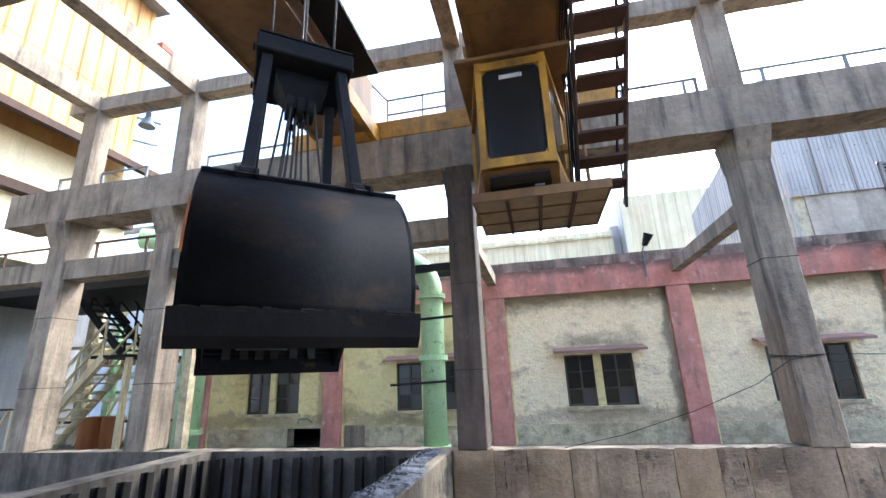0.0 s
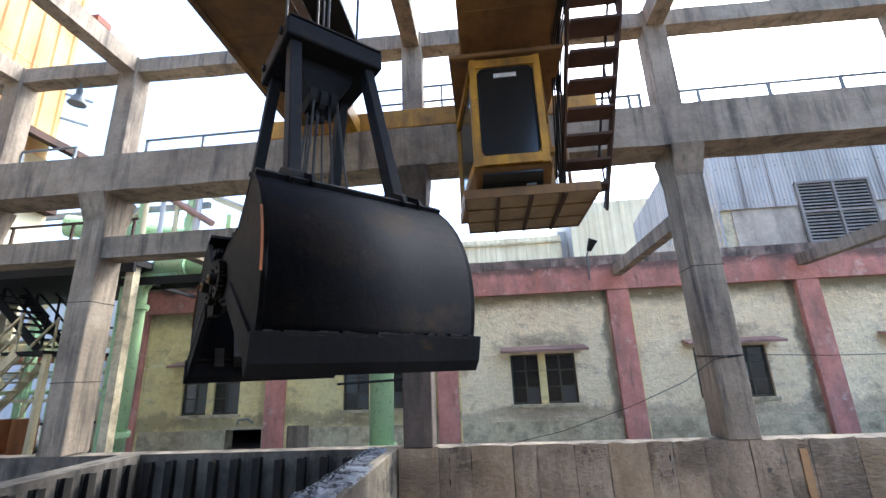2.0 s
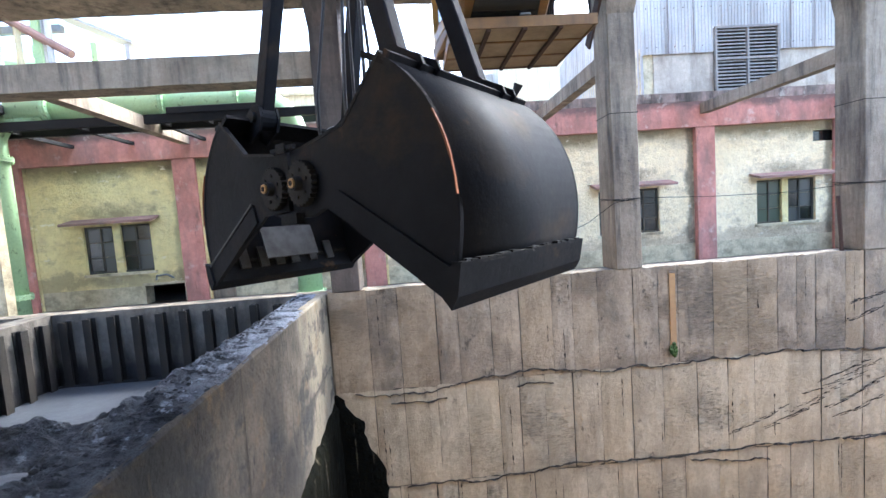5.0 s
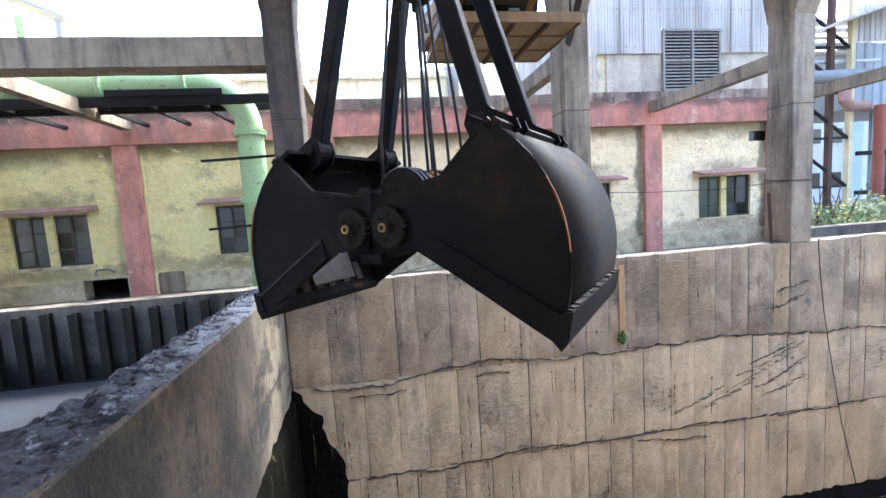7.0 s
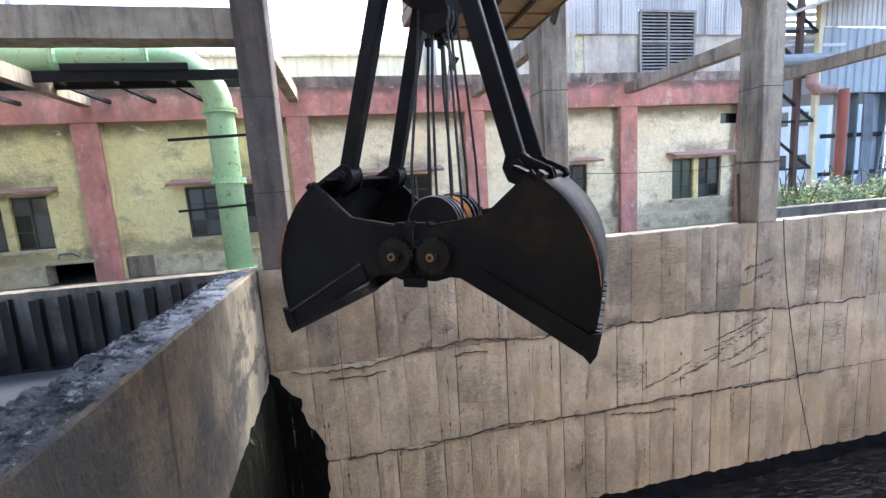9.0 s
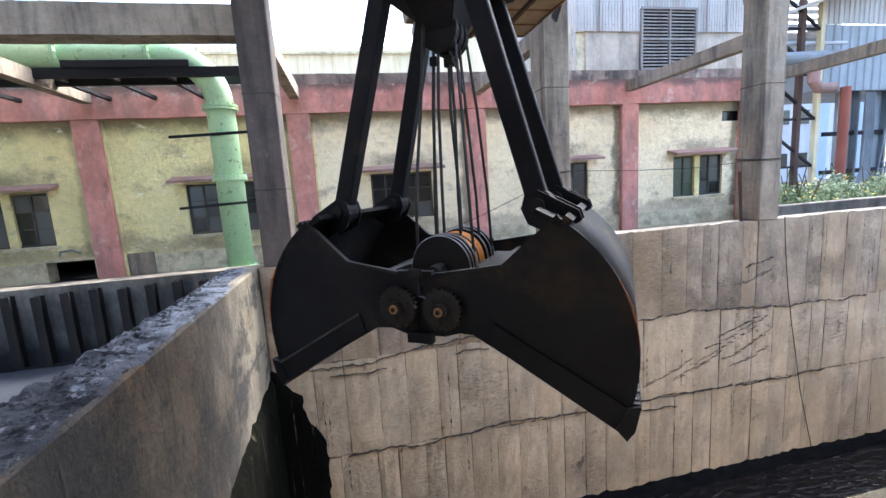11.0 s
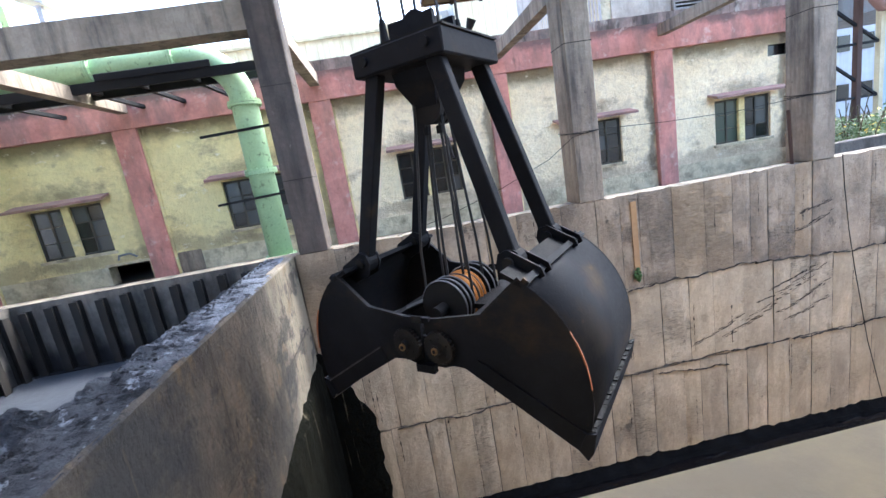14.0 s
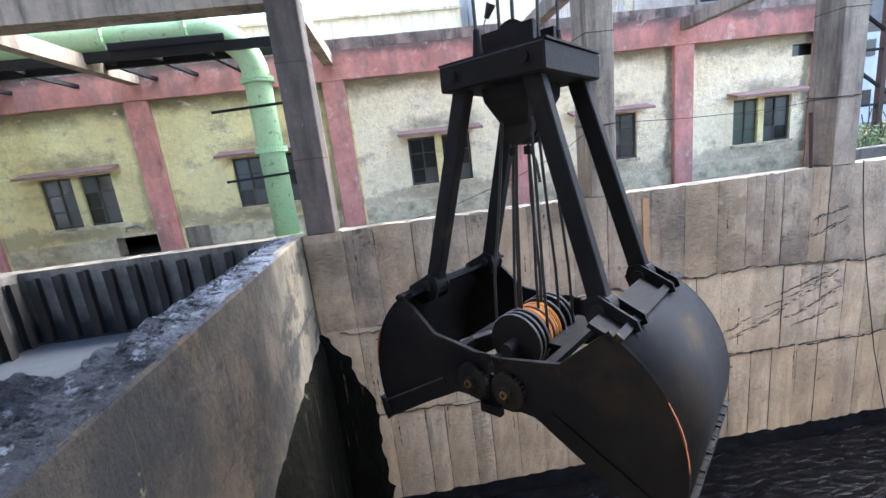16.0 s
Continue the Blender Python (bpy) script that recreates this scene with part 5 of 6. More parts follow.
box(bm, -5.2, -1.64, 7.27, 7.395, -0.53, -0.44)
part("bottom_rail", bm, DARK, rib_wall)


def lump(bm, c, r, rg, flat=0.7):
    res = bmesh.ops.create_icosphere(bm, subdivisions=1, radius=r)
    for v in res["verts"]:
        k = 1 + rg.uniform(-0.35, 0.35)
        v.co = Vector((v.co.x * k, v.co.y * k * 1.1, v.co.z * k * flat)) + Vector(c)


def crusts():
    rg = random.Random(21)
    bm = bmesh.new()
    for i in range(420):
        y = 1.5 + 5.6 * rg.random() ** 1.35
        spread = 0.12 if y > 4.2 else 0.22
        x = -1.60 + rg.random() ** 1.6 * spread - (0.10 if rg.random() < 0.25 else 0)
        if y > 5.6 and rg.random() < 0.5:
            continue
        r = rg.uniform(0.006, 0.022)
        lump(bm, (x, y, WT + 0.03 + r * 0.25 - (0.06 if x < -1.62 else 0)), r, rg, 0.6)
    return bm


tagged(part("sludge_crumbs", crusts(), CAKE), "crumbs of black sludge spilled along the wall top", "sludge", kind="stuff")


def wall_crust():
    """A thin uneven crust of dust and sludge on top of the dividing wall."""
    bm = bmesh.new()
    n, k = 260, 12
    g = []
    for i in range(n + 1):
        y = 1.42 + 6.0 * i / n
        row = []
        w = -1.222 - 0.06 * abs(noise.noise((y * 2.1, 0, 7))) - 0.03 * abs(noise.noise((y * 9, 0, 7))) - (0.08 if y > 6.2 else 0)
        for j in range(k + 1):
            x = -1.66 + (w + 1.66) * j / k
            z = WT + 0.004 + (0.03 + 0.05 * noise.noise((x * 7, y * 5, 2)) + 0.03 * noise.noise((x * 19, y * 17, 2)) + 0.022 * noise.noise((x * 41, y * 37, 2)) + (0.05 * abs(noise.noise((x * 6, y * 3.1, 8))) if y < 4.6 else 0)) * (1 - (j / k) ** 2) * (1.2 if y < 5 else 0.45)
            if j in (0, k):
                z = WT - 0.01
            row.append(bm.verts.new((x, y, z)))
        g.append(row)
    for i in range(n):
        for j in range(k):
            bm.faces.new((g[i][j], g[i][j + 1], g[i + 1][j + 1], g[i + 1][j]))
    return bm


tagged(part("dust_crust", wall_crust(), CRUST), "blue-grey crust of dried dust on the wall top", "dust", kind="stuff")


def cake():
    """A ragged ridge of dumped sludge across the bay, banked against the dividing wall."""
    bm = bmesh.new()
    nx, ny = 90, 80
    g = []
    for i in range(nx + 1):
        row = []
        for j in range(ny + 1):
            x, y = -5.2 + 3.56 * i / nx, 2.2 + 3.9 * j / ny
            mid = 4.75 + 0.22 * math.sin(x * 1.3)
            e = math.exp(-((y - mid) / 0.48) ** 2)
            bank = max(0, (x + 2.35) / 0.7) * (1 if y < 5.2 else max(0, 1 - (y - 5.2) / 0.7))
            k = noise.ridged_multi_fractal((x * 1.7, y * 2.0, 4), 0.9, 2.1, 5, 1.0, 2.0) / 2.2
            f = noise.fractal((x * 6, y * 6, 1), 0.8, 2.1, 4)
            z = -0.62 + e * (0.38 + 0.38 * k) + bank * (0.65 + 0.25 * k) + 0.05 * f * max(e, min(1, bank))
            z = min(z, 0.30 + 0.05 * f) if y < 5.0 else min(z, 0.05 + 0.04 * f)
            row.append(bm.verts.new((x, y, z)))
        g.append(row)
    for i in range(nx):
        for j in range(ny):
            bm.faces.new((g[i][j], g[i + 1][j], g[i + 1][j + 1], g[i][j + 1]))
    return bm


tagged(part("sludge_cake", cake(), CAKE), "heap of cracked black sludge cake in the bay", "sludge", kind="stuff")


# ---- pit wall: cracks, slime, rope, cable ----
def crack(pts, w, rg):
    """A ragged dark lip of spalled concrete along a line on the wall."""
    bm = bmesh.new()
    prev = None
    for (xa, za), (xb, zb) in zip(pts, pts[1:]):
        n = max(2, int(abs(xb - xa) / 0.07))
        for i in range(n + 1):
            t = i / n
            x, z = xa + (xb - xa) * t, za + (zb - za) * t + rg.uniform(-0.018, 0.018) + 0.055 * noise.noise((xa * 2.3 + (xb - xa) * t * 2.3, za, 9))
            h = w * rg.uniform(0.02, 1.0) ** 1.5 * (0.7 + abs(noise.noise((x * 1.7, za, 2))))
            cur = [bm.verts.new(p) for p in ((x, 7.395 - rg.uniform(0, 0.012), z + h), (x, 7.385 - rg.uniform(0, 0.02), z - h * 0.3), (x, 7.42, z - h))]
            if prev:
                for k in (0, 1):
                    bm.faces.new((prev[k], prev[k + 1], cur[k + 1], cur[k]))
            prev = cur
    return bm


rgc = random.Random(4)


def tide_ledge():
    """A lumpy black sludge ledge left along the foot of the pit wall."""
    bm = bmesh.new()
    n, rows = 260, []
    for i in range(n + 1):
        x = -0.9 + 16.8 * i / n
        h = 0.03 + 0.04 * noise.noise((x * 1.3, 0, 1)) + 0.05 * noise.noise((x * 5, 1, 1)) + 0.02 * noise.noise((x * 17, 1, 1))
        w = 0.20 + 0.08 * noise.noise((x * 0.9, 3, 1)) + 0.03 * noise.noise((x * 6, 3, 1))
        rows.append([bm.verts.new(q) for q in ((x, 7.43, WATER_Z + h + 0.08), (x, 7.37, WATER_Z + h + 0.04), (x, 7.40 - w * 0.6, WATER_Z + h * 0.55), (x, 7.40 - w, WATER_Z + 0.05), (x, 7.34 - w, WATER_Z - 0.05))])
    for a, b in zip(rows, rows[1:]):
        for k in range(4):
            bm.faces.new((a[k], a[k + 1], b[k + 1], b[k]))
    return bm


tagged(part("sludge_ledge", tide_ledge(), TAR, smooth=True), "lumpy black sludge ledge along the wall's foot", "sludge", kind="stuff")
for x, z, dx, dz in ((5.3, -2.30, 1.0, 0.36), (5.9, -2.28, 1.1, 0.40), (6.3, -2.05, 1.5, 0.62), (6.6, -1.78, 1.4, 0.50), (7.2, -2.22, 0.9, 0.30), (7.0, -2.05, 1.1, 0.45), (6.9, -1.55, 0.9, 0.28), (7.4, -0.55, 0.7, 0.22), (7.5, -0.25, 0.6, 0.16)):
    bm = bmesh.new()
    for k in range(26):
        f = (k + rgc.random()) / 26
        cx, cz = x + dx * f, z + dz * f ** 1.2 + rgc.uniform(-0.035, 0.035)
        lx, lz = rgc.uniform(0.03, 0.09), rgc.uniform(0.004, 0.010)
        vs = [bm.verts.new((cx + px_ * lx, 7.402 - 0.003 * rgc.random(), cz + pz_ * lz + 0.25 * px_ * lx)) for px_, pz_ in ((-1, 0), (-0.4, -1), (0.5, -0.8), (1, 0.2), (0.3, 1), (-0.5, 0.7))]
        bm.faces.new(vs)
    part("scrape_mark", bm, PIT_JOINT, pit_wall, "broken slanting scrape marks in the concrete")
bm = bmesh.new()
for k in range(46):
    x = -0.9 + 15.5 * rgc.random()
    z0, z1 = ((-0.98, 0.55), (-2.58, -1.05), (-4.2, -2.65))[k % 3]
    a = rgc.uniform(z0, z1 - 0.3)
    z1 = min(z1, a + rgc.uniform(0.3, 1.1))
    n, prev = int((z1 - a) / 0.03), None
    for i in range(n + 1):
        c = x + 0.012 * noise.noise((x, a + i * 0.2, 3)) + rgc.uniform(-0.004, 0.004)
        h = 0.016 * max(0.05, noise.noise((x * 3, i * 0.45, 5)) + 0.25) * rgc.uniform(0.4, 1.2)
        cur = [bm.verts.new((c - h, 7.401, a + i * 0.03)), bm.verts.new((c + h, 7.401, a + i * 0.03))]
        if prev:
            bm.faces.new((prev[0], prev[1], cur[1], cur[0]))
        prev = cur
tagged(part("joint_spall", bm, PIT_JOINT, pit_wall, "crumbled dark seams between the boards"), kind="stuff")
for pts, w in ((((-0.9, -1.02), (-0.35, -1.10), (0.6, -1.05), (1.3, -0.92), (2.2, -0.9), (3.0, -1.02), (4.3, -1.02), (5.3, -1.0), (6.6, -0.98), (8.2, -1.12), (10.5, -1.15)), 0.028),
               (((-0.35, -1.22), (0.55, -1.22)), 0.022), (((1.7, -1.12), (2.3, -1.14)), 0.02),
               (((-0.2, -2.62), (0.8, -2.66), (2.0, -2.60), (3.2, -2.55), (4.4, -2.62), (6.2, -2.58), (7.9, -2.66), (9.5, -2.6)), 0.026),
               (((4.6, -2.72), (6.0, -2.86)), 0.018)):
    tagged(part("crack", crack(pts, w, rgc), PIT_JOINT, pit_wall), "ragged crack in the concrete")
part("rust_strip", boxm(4.30, 4.40, 7.392, 7.41, -0.72, 0.5), surf("rust_run", (0.40, 0.24, 0.11), (0.33, 0.20, 0.10), bump=0.3), pit_wall, "orange-brown rust run")
bm = bmesh.new()
for i in range(26):
    lump(bm, (4.33 + rgc.uniform(-0.05, 0.05), 7.37, -0.75 + rgc.uniform(-0.12, 0.08)), rgc.uniform(0.015, 0.035), rgc, 1.2)
part("weed", bm, LEAF, pit_wall, "tuft of green weed in the joint")


def slime(on_wall):
    """Irregular black slime in the corner, thick below."""
    rg = random.Random(31 + on_wall)
    bm = bmesh.new()
    n, k = 36, 8
    g = []
    for i in range(n + 1):
        z = WATER_Z + (-1.0 - WATER_Z) * i / n
        f = 1 - i / n
        w = 0.10 + 0.62 * min(1, f * 2.6) + 0.16 * noise.noise((z * 2.3, on_wall * 5, 1)) + 0.07 * noise.noise((z * 7, 2, on_wall))
        if i == n:
            w = 0.03
        row = []
        for j in range(k + 1):
            s = w * j / k
            d = 0.03 * (1 - (j / k) ** 2) + 0.012 * rg.random()
            if j == k:
                d = -0.02
            row.append(bm.verts.new((-1.225 + s, 7.385 - d, z) if on_wall else (-1.222 + d, 7.40 - s * 2.6, z)))
        g.append(row)
    for i in range(n):
        for j in range(k):
            bm.faces.new((g[i][j], g[i][j + 1], g[i + 1][j + 1], g[i + 1][j]))
    return bm


part("slime", slime(1), SLIME, pit_wall, "black slime running down the corner", smooth=True)


def divider_slime():
    """Black slime over the broken lower part of the dividing wall, with a ragged upper edge."""
    rg = random.Random(77)
    bm = bmesh.new()
    n, k = 60, 22
    g = []
    for i in range(n + 1):
        y = 7.40 - 5.6 * i / n
        top = -1.02 - 0.10 * (7.4 - y) + 0.12 * noise.noise((y * 1.6, 0, 3)) + 0.06 * noise.noise((y * 6, 1, 3))
        row = []
        for j in range(k + 1):
            z = WATER_Z + (top - WATER_Z) * j / k
            d = 0.05 + 0.03 * noise.noise((y * 3.5, z * 0.8, 5)) + 0.012 * rg.random()
            row.append(bm.verts.new((-1.222 + (d if j < k else -0.02), y, z)))
        g.append(row)
    for i in range(n):
        for j in range(k):
            bm.faces.new((g[i][j], g[i][j + 1], g[i + 1][j + 1], g[i + 1][j]))
    return bm


part("slime", divider_slime(), SLIME, divider, "black slime on the broken foot of the wall", smooth=True)
bm = bmesh.new()
def ragged_joint(bm, pts, w, rg):
    """A thin uneven dark seam on the divider's pit face, through y-z points."""
    prev = None
    for (ya, za), (yb, zb) in zip(pts, pts[1:]):
        n = max(2, int(math.hypot(yb - ya, zb - za) / 0.06))
        for i in range(n + 1):
            y = ya + (yb - ya) * i / n + 0.02 * noise.noise((ya * 5, za + i * 0.21, 4)) + rg.uniform(-0.004, 0.004)
            z = za + (zb - za) * i / n + 0.02 * noise.noise((ya + i * 0.19, za * 5, 6)) + rg.uniform(-0.004, 0.004)
            h = w * rg.uniform(0.1, 1.0)
            dy, dz = (h, 0) if abs(zb - za) > abs(yb - ya) else (0, h)
            cur = [bm.verts.new((-1.219, y - dy, z - dz)), bm.verts.new((-1.219, y + dy, z + dz))]
            if prev:
                bm.faces.new((prev[0], prev[1], cur[1], cur[0]))
            prev = cur


rgd = random.Random(12)
for pts, w in ((((6.75, 0.45), (6.72, -0.9)), 0.012), (((6.25, 0.6), (6.2, -1.0)), 0.013), (((5.3, 0.6), (5.28, -0.4)), 0.015), (((4.1, 0.61), (4.05, -1.3)), 0.014),
               (((4.9, -0.55), (4.85, -1.6)), 0.013), (((2.9, 0.5), (2.86, -1.6)), 0.012), (((7.3, -0.50), (5.0, -0.53), (2.0, -0.5)), 0.013), (((6.4, -0.55), (6.38, -1.2)), 0.010)):
    ragged_joint(bm, pts, w, rgd)
part("board_joint", bm, PIT_JOINT, divider)
tagged(part("hanging_rope", tube(bmesh.new(), [(8.26, 7.36, 0.66), (8.3, 7.35, 0.1), (8.42, 7.36, -0.7), (8.57, 7.35, -1.54), (8.9, 7.36, -3.0), (9.3, 7.35, -4.4)], 0.008, 6), DARK), "thin dark rope hanging down the pit wall", "rope")
pts = [(0.4, 7.5, WT), (1.2, 7.47, 0.79), (2.2, 7.43, 1.10), (3.0, 7.40, 1.42), (3.42, 7.385, 1.70), (3.65, 7.385, 1.74), (3.88, 7.385, 1.76), (5.0, 7.39, 1.70), (6.3, 7.39, 1.68), (7.70, 7.385, 1.75)]
tagged(part("slack_cable", tube(bmesh.new(), pts, 0.005, 5), DARK), "slack black cable strung between two columns", "cable")
for x in (3.43, 7.71):
    pts = [(x - 0.01, 7.39, 1.75), (x + 0.22, 7.385, 1.73), (x + 0.452, 7.39, 1.76), (x + 0.455, 7.93, 1.80), (x - 0.015, 7.935, 1.79), (x - 0.01, 7.39, 1.75)]
    tagged(part("tie_wire", tube(bmesh.new(), pts, 0.006, 5), DARK), "wire wound round a concrete column", "wire", "column ties")
bm = rod(bmesh.new(), (7.52, 7.6, 0.6), (7.55, 7.7, 1.55), 0.03, 8)
tagged(part("pipe_stub", bm, RUST), "rusty upright pipe stub beside a column", "pipe")

# ---- handrail at the platform, in front of the eye ----
hand = thing("platform_handrail", "cream painted angle-iron handrail, rusty on its inner side", "railing")
part("top_flat", boxm(-6.0, 8.0, 0.787, 0.823, 1.522, 1.530), COPING, hand)
part("inner_leg", boxm(-6.0, 8.0, 0.780, 0.786, 1.47, 1.529), RUST, hand, "rust-brown inner leg")
for x in (-5.5, -3.8, 4.6, 6.4):
    part("post", boxm(x, x + 0.05, 0.787, 0.82, 0.3, 1.521), CREAM_STEEL, hand)


# ---- left yard: stairs, decks, sheds ----
stairs = thing("steel_stairs", "steel stair tower with open treads and cream railings", "stairs")


def flight(p, q, width, steps, treadm, railm):
    p, q = Vector(p), Vector(q)
    for y in (0, width):
        part("stringer", bar(bmesh.new(), p + Vector((0, y, 0)), q + Vector((0, y, 0)), 0.05, 0.2), treadm, stairs)
    for i in range(1, steps):
        c = p.lerp(q, i / steps)
        part("tread", boxm(c.x - 0.13, c.x + 0.13, p.y + 0.03, p.y + width - 0.03, c.z - 0.02, c.z + 0.02), treadm, stairs)
    for y in (0, width):
        for h in (0.5, 0.95):
            part("handrail", bar(bmesh.new(), p + Vector((0, y, h)), q + Vector((0, y, h)), 0.045), railm, stairs)
        for k in (0.02, 0.33, 0.66, 0.98):
            c = p.lerp(q, k) + Vector((0, y, 0))
            part("baluster", bar(bmesh.new(), c, c + Vector((0, 0, 0.95)), 0.045), railm, stairs)


flight((-13.6, 11.0, 4.6), (-11.35, 11.0, 2.55), 0.9, 10, DARK, DARK)
flight((-13.2, 10.0, 0.1), (-10.9, 10.0, 2.5), 0.9, 11, CREAM_STEEL, CREAM_STEEL)
part("landing", boxm(-11.3, -10.2, 10.0, 12.0, 2.46, 2.54), DARK, stairs)
part("landing", boxm(-16.5, -13.6, 10.6, 12.4, 4.55, 4.68), DARK, stairs)
for x, y in ((-10.3, 10.1), (-10.3, 11.9), (-11.2, 11.9)):
    part("leg", boxm(x, x + 0.12, y, y + 0.12, 0, 2.46), CREAM_STEEL, stairs)
for k in range(3):
    part("guard_brace", bar(bmesh.new(), (-14.3 + k * 0.9, 9.3, 0.0), (-13.5 + k * 0.9, 9.3, 1.3), 0.05), CREAM_STEEL, stairs)
    part("guard_post", bar(bmesh.new(), (-14.3 + k * 0.9, 9.3, 0.0), (-14.3 + k * 0.9, 9.3, 1.35), 0.05), CREAM_STEEL, stairs)
part("guard_rail", bar(bmesh.new(), (-14.5, 9.3, 1.3), (-11.8, 9.3, 1.3), 0.05), RUST, stairs)
deck = thing("steel_deck", "dark steel deck on posts beside the crane hall", "platform")
part("deck_plate", boxm(-22, -7.8, 9.6, 13.5, 4.36, 4.52), DARK, deck)
part("edge_beam", boxm(-22, -7.8, 9.5, 9.59, 4.2, 4.55), DARK, deck)
for x in (-20, -16.6, -12.4, -8.1):
    part("post", boxm(x, x + 0.2, 9.65, 9.85, 0, 4.36), PLASTER_DADO, deck)
for x in (-16.0, -14.4, -12.8, -11.2, -9.6, -8.0):
    part("baluster", bar(bmesh.new(), (x, 9.55, 4.55), (x, 9.55, 5.5), 0.05), RUST, deck)
for z in (5.0, 5.5):
    part("rail", bar(bmesh.new(), (-22, 9.55, z), (-7.9, 9.55, z), 0.05), RUST, deck)

plant = thing("process_frame", "pale green steel process frame with pipes", "steel frame")
for x in (-17.5, -15.2, -12.9, -10.9):
    for y in (15.0, 17.5):
        part("post", boxm(x, x + 0.22, y, y + 0.22, 0, 8.8), GREEN if x > -16 else PLASTER_DADO, plant)
for z in (3.0, 5.9, 8.2):
    part("beam", boxm(-18, -10.2, 15.22, 15.4, z, z + 0.22), SHEET_BLUE if z > 5 else CREAM_STEEL, plant)
for a, b in (((-15.1, 5.9), (-12.9, 8.2)), ((-12.9, 5.9), (-15.1, 8.2)), ((-12.8, 3.0), (-11, 5.9)), ((-17.4, 3.0), (-15.2, 5.9))):
    part("diagonal", bar(bmesh.new(), (a[0], 15.1, a[1]), (b[0], 15.1, b[1]), 0.12), CREAM_STEEL, plant)
part("process_pipe", rod(bmesh.new(), (-15.4, 14.6, 7.6), (-11.6, 16.5, 7.4), 0.42, 20), GREEN, plant)
part("process_flange", rod(bmesh.new(), (-13.3, 15.6, 7.51), (-13.15, 15.68, 7.50), 0.52, 20), GREEN, plant)
for k, (x, z0, z1) in enumerate(((-12.6, 6.8, 9.2), (-11.9, 6.6, 8.9), (-11.3, 6.6, 8.4), (-10.4, 7.0, 8.6))):
    part("riser", rod(bmesh.new(), (x, 15.0, z0), (x, 15.0, z1), 0.09, 10), PALE_WALL if k % 2 else CREAM_STEEL, plant)
part("riser", rod(bmesh.new(), (-12.3, 15.0, 9.0), (-9.8, 15.0, 7.4), 0.13, 10), SHADE_RUST, plant)
canopy = thing("small_canopy", "small white lean-to canopy on the process deck", "canopy")
part("roof", bar(bmesh.new(), (-10.9, 15.8, 9.1), (-8.0, 15.8, 7.7), 1.6, 0.08), PALE_WALL, canopy)
for x, z in ((-10.8, 9.0), (-8.3, 7.8)):
    part("post", boxm(x, x + 0.14, 15.1, 15.24, 5.0, z - 0.1), PALE_WALL, canopy)
part("deck", boxm(-12, -7.5, 15, 17, 6.6, 6.75), CREAM_STEEL, canopy)

shed = thing("tall_shed", "tall sunlit shed with rust-stained yellow cladding", "shed")
for i, (z0, z1) in enumerate(((10.9, 13.3), (13.32, 15.7), (15.72, 18.6))):
    bm = profiled(-14.0, 9.0, z0, z1, 0, 0.6, 0.05)
    bm.transform(Matrix.Translation((-16.0, 0, 0)) @ Matrix.Rotation(radians(90), 4, "Z") @ Matrix.Translation((5.0, 0, 0)))
    part("cladding", bm, SHEET_ORANGE, shed)
part("frame_wall", boxm(-24, -16.1, -9, 13.9, 9.0, 18.4), SHEET_ORANGE, shed)
part("base_wall", boxm(-24, -16.4, -9, 13.9, 0, 8.99), PALE_WALL, shed, "pale lower wall")
bm = bmesh.new()
vs = [(-16.02, -9, 11.0), (-16.02, 14.2, 11.0), (-14.0, 14.2, 9.9), (-14.0, -9, 9.9)]
t = [bm.verts.new(v) for v in vs]
u = [bm.verts.new((v[0], v[1], v[2] - 0.1)) for v in vs]
bm.faces.new(t), bm.faces.new(u[::-1])
for i in range(4):
    bm.faces.new((t[i], t[(i + 1) % 4], u[(i + 1) % 4], u[i]))
part("canopy_roof", bm, SHEET_ORANGE, shed)
part("gutter", boxm(-14.1, -13.85, -9, 14.3, 9.55, 9.8), RUST, shed)
part("lower_wall", boxm(-16.0, -15.2, -9, 13.6, 5.6, 9.6), SHEET_CREAM, shed)
part("lower_gutter", boxm(-15.19, -14.8, -9, 13.6, 7.6, 7.9), RUST, shed)
part("eave", boxm(-16.6, -15.3, -9, 14.1, 18.6, 18.85), GREY_STEEL, shed)
part("bracket", boxm(-15.9, -15.3, 13.95, 14.6, 16.6, 16.9), RED_PIPE, shed)
for z in (10.6, 11.9, 13.0):
    part("rung", bar(bmesh.new(), (-15.95, 13.9, z), (-15.4, 14.6, z), 0.08), GREY_STEEL, shed)
yard = thing("yard_scaffold", "cream and green steel frame with rails and pipes under the deck", "steel frame")
for k, (x, y, h, m) in enumerate(((-12.1, 13.2, 4.3, PLASTER_DADO), (-13.6, 13.8, 4.3, GREEN), (-15.2, 12.9, 4.3, PLASTER_DADO), (-16.0, 14.6, 4.3, GREEN), (-10.9, 14.0, 4.3, GREEN), (-9.9, 13.1, 4.3, CREAM_STEEL), (-18.0, 14.5, 6.0, CREAM_STEEL))):
    part("post", boxm(x, x + 0.26, y, y + 0.26, 0, h), m, yard)
for k, (z, y, m) in enumerate(((0.7, 12.6, RUST), (1.35, 12.6, CREAM_STEEL), (2.2, 14.2, GREEN), (3.1, 13.0, CREAM_STEEL), (3.6, 14.4, DARK))):
    part("rail", bar(bmesh.new(), (-19, y, z), (-9.0, y, z), 0.07 + 0.03 * (k % 2)), m, yard)
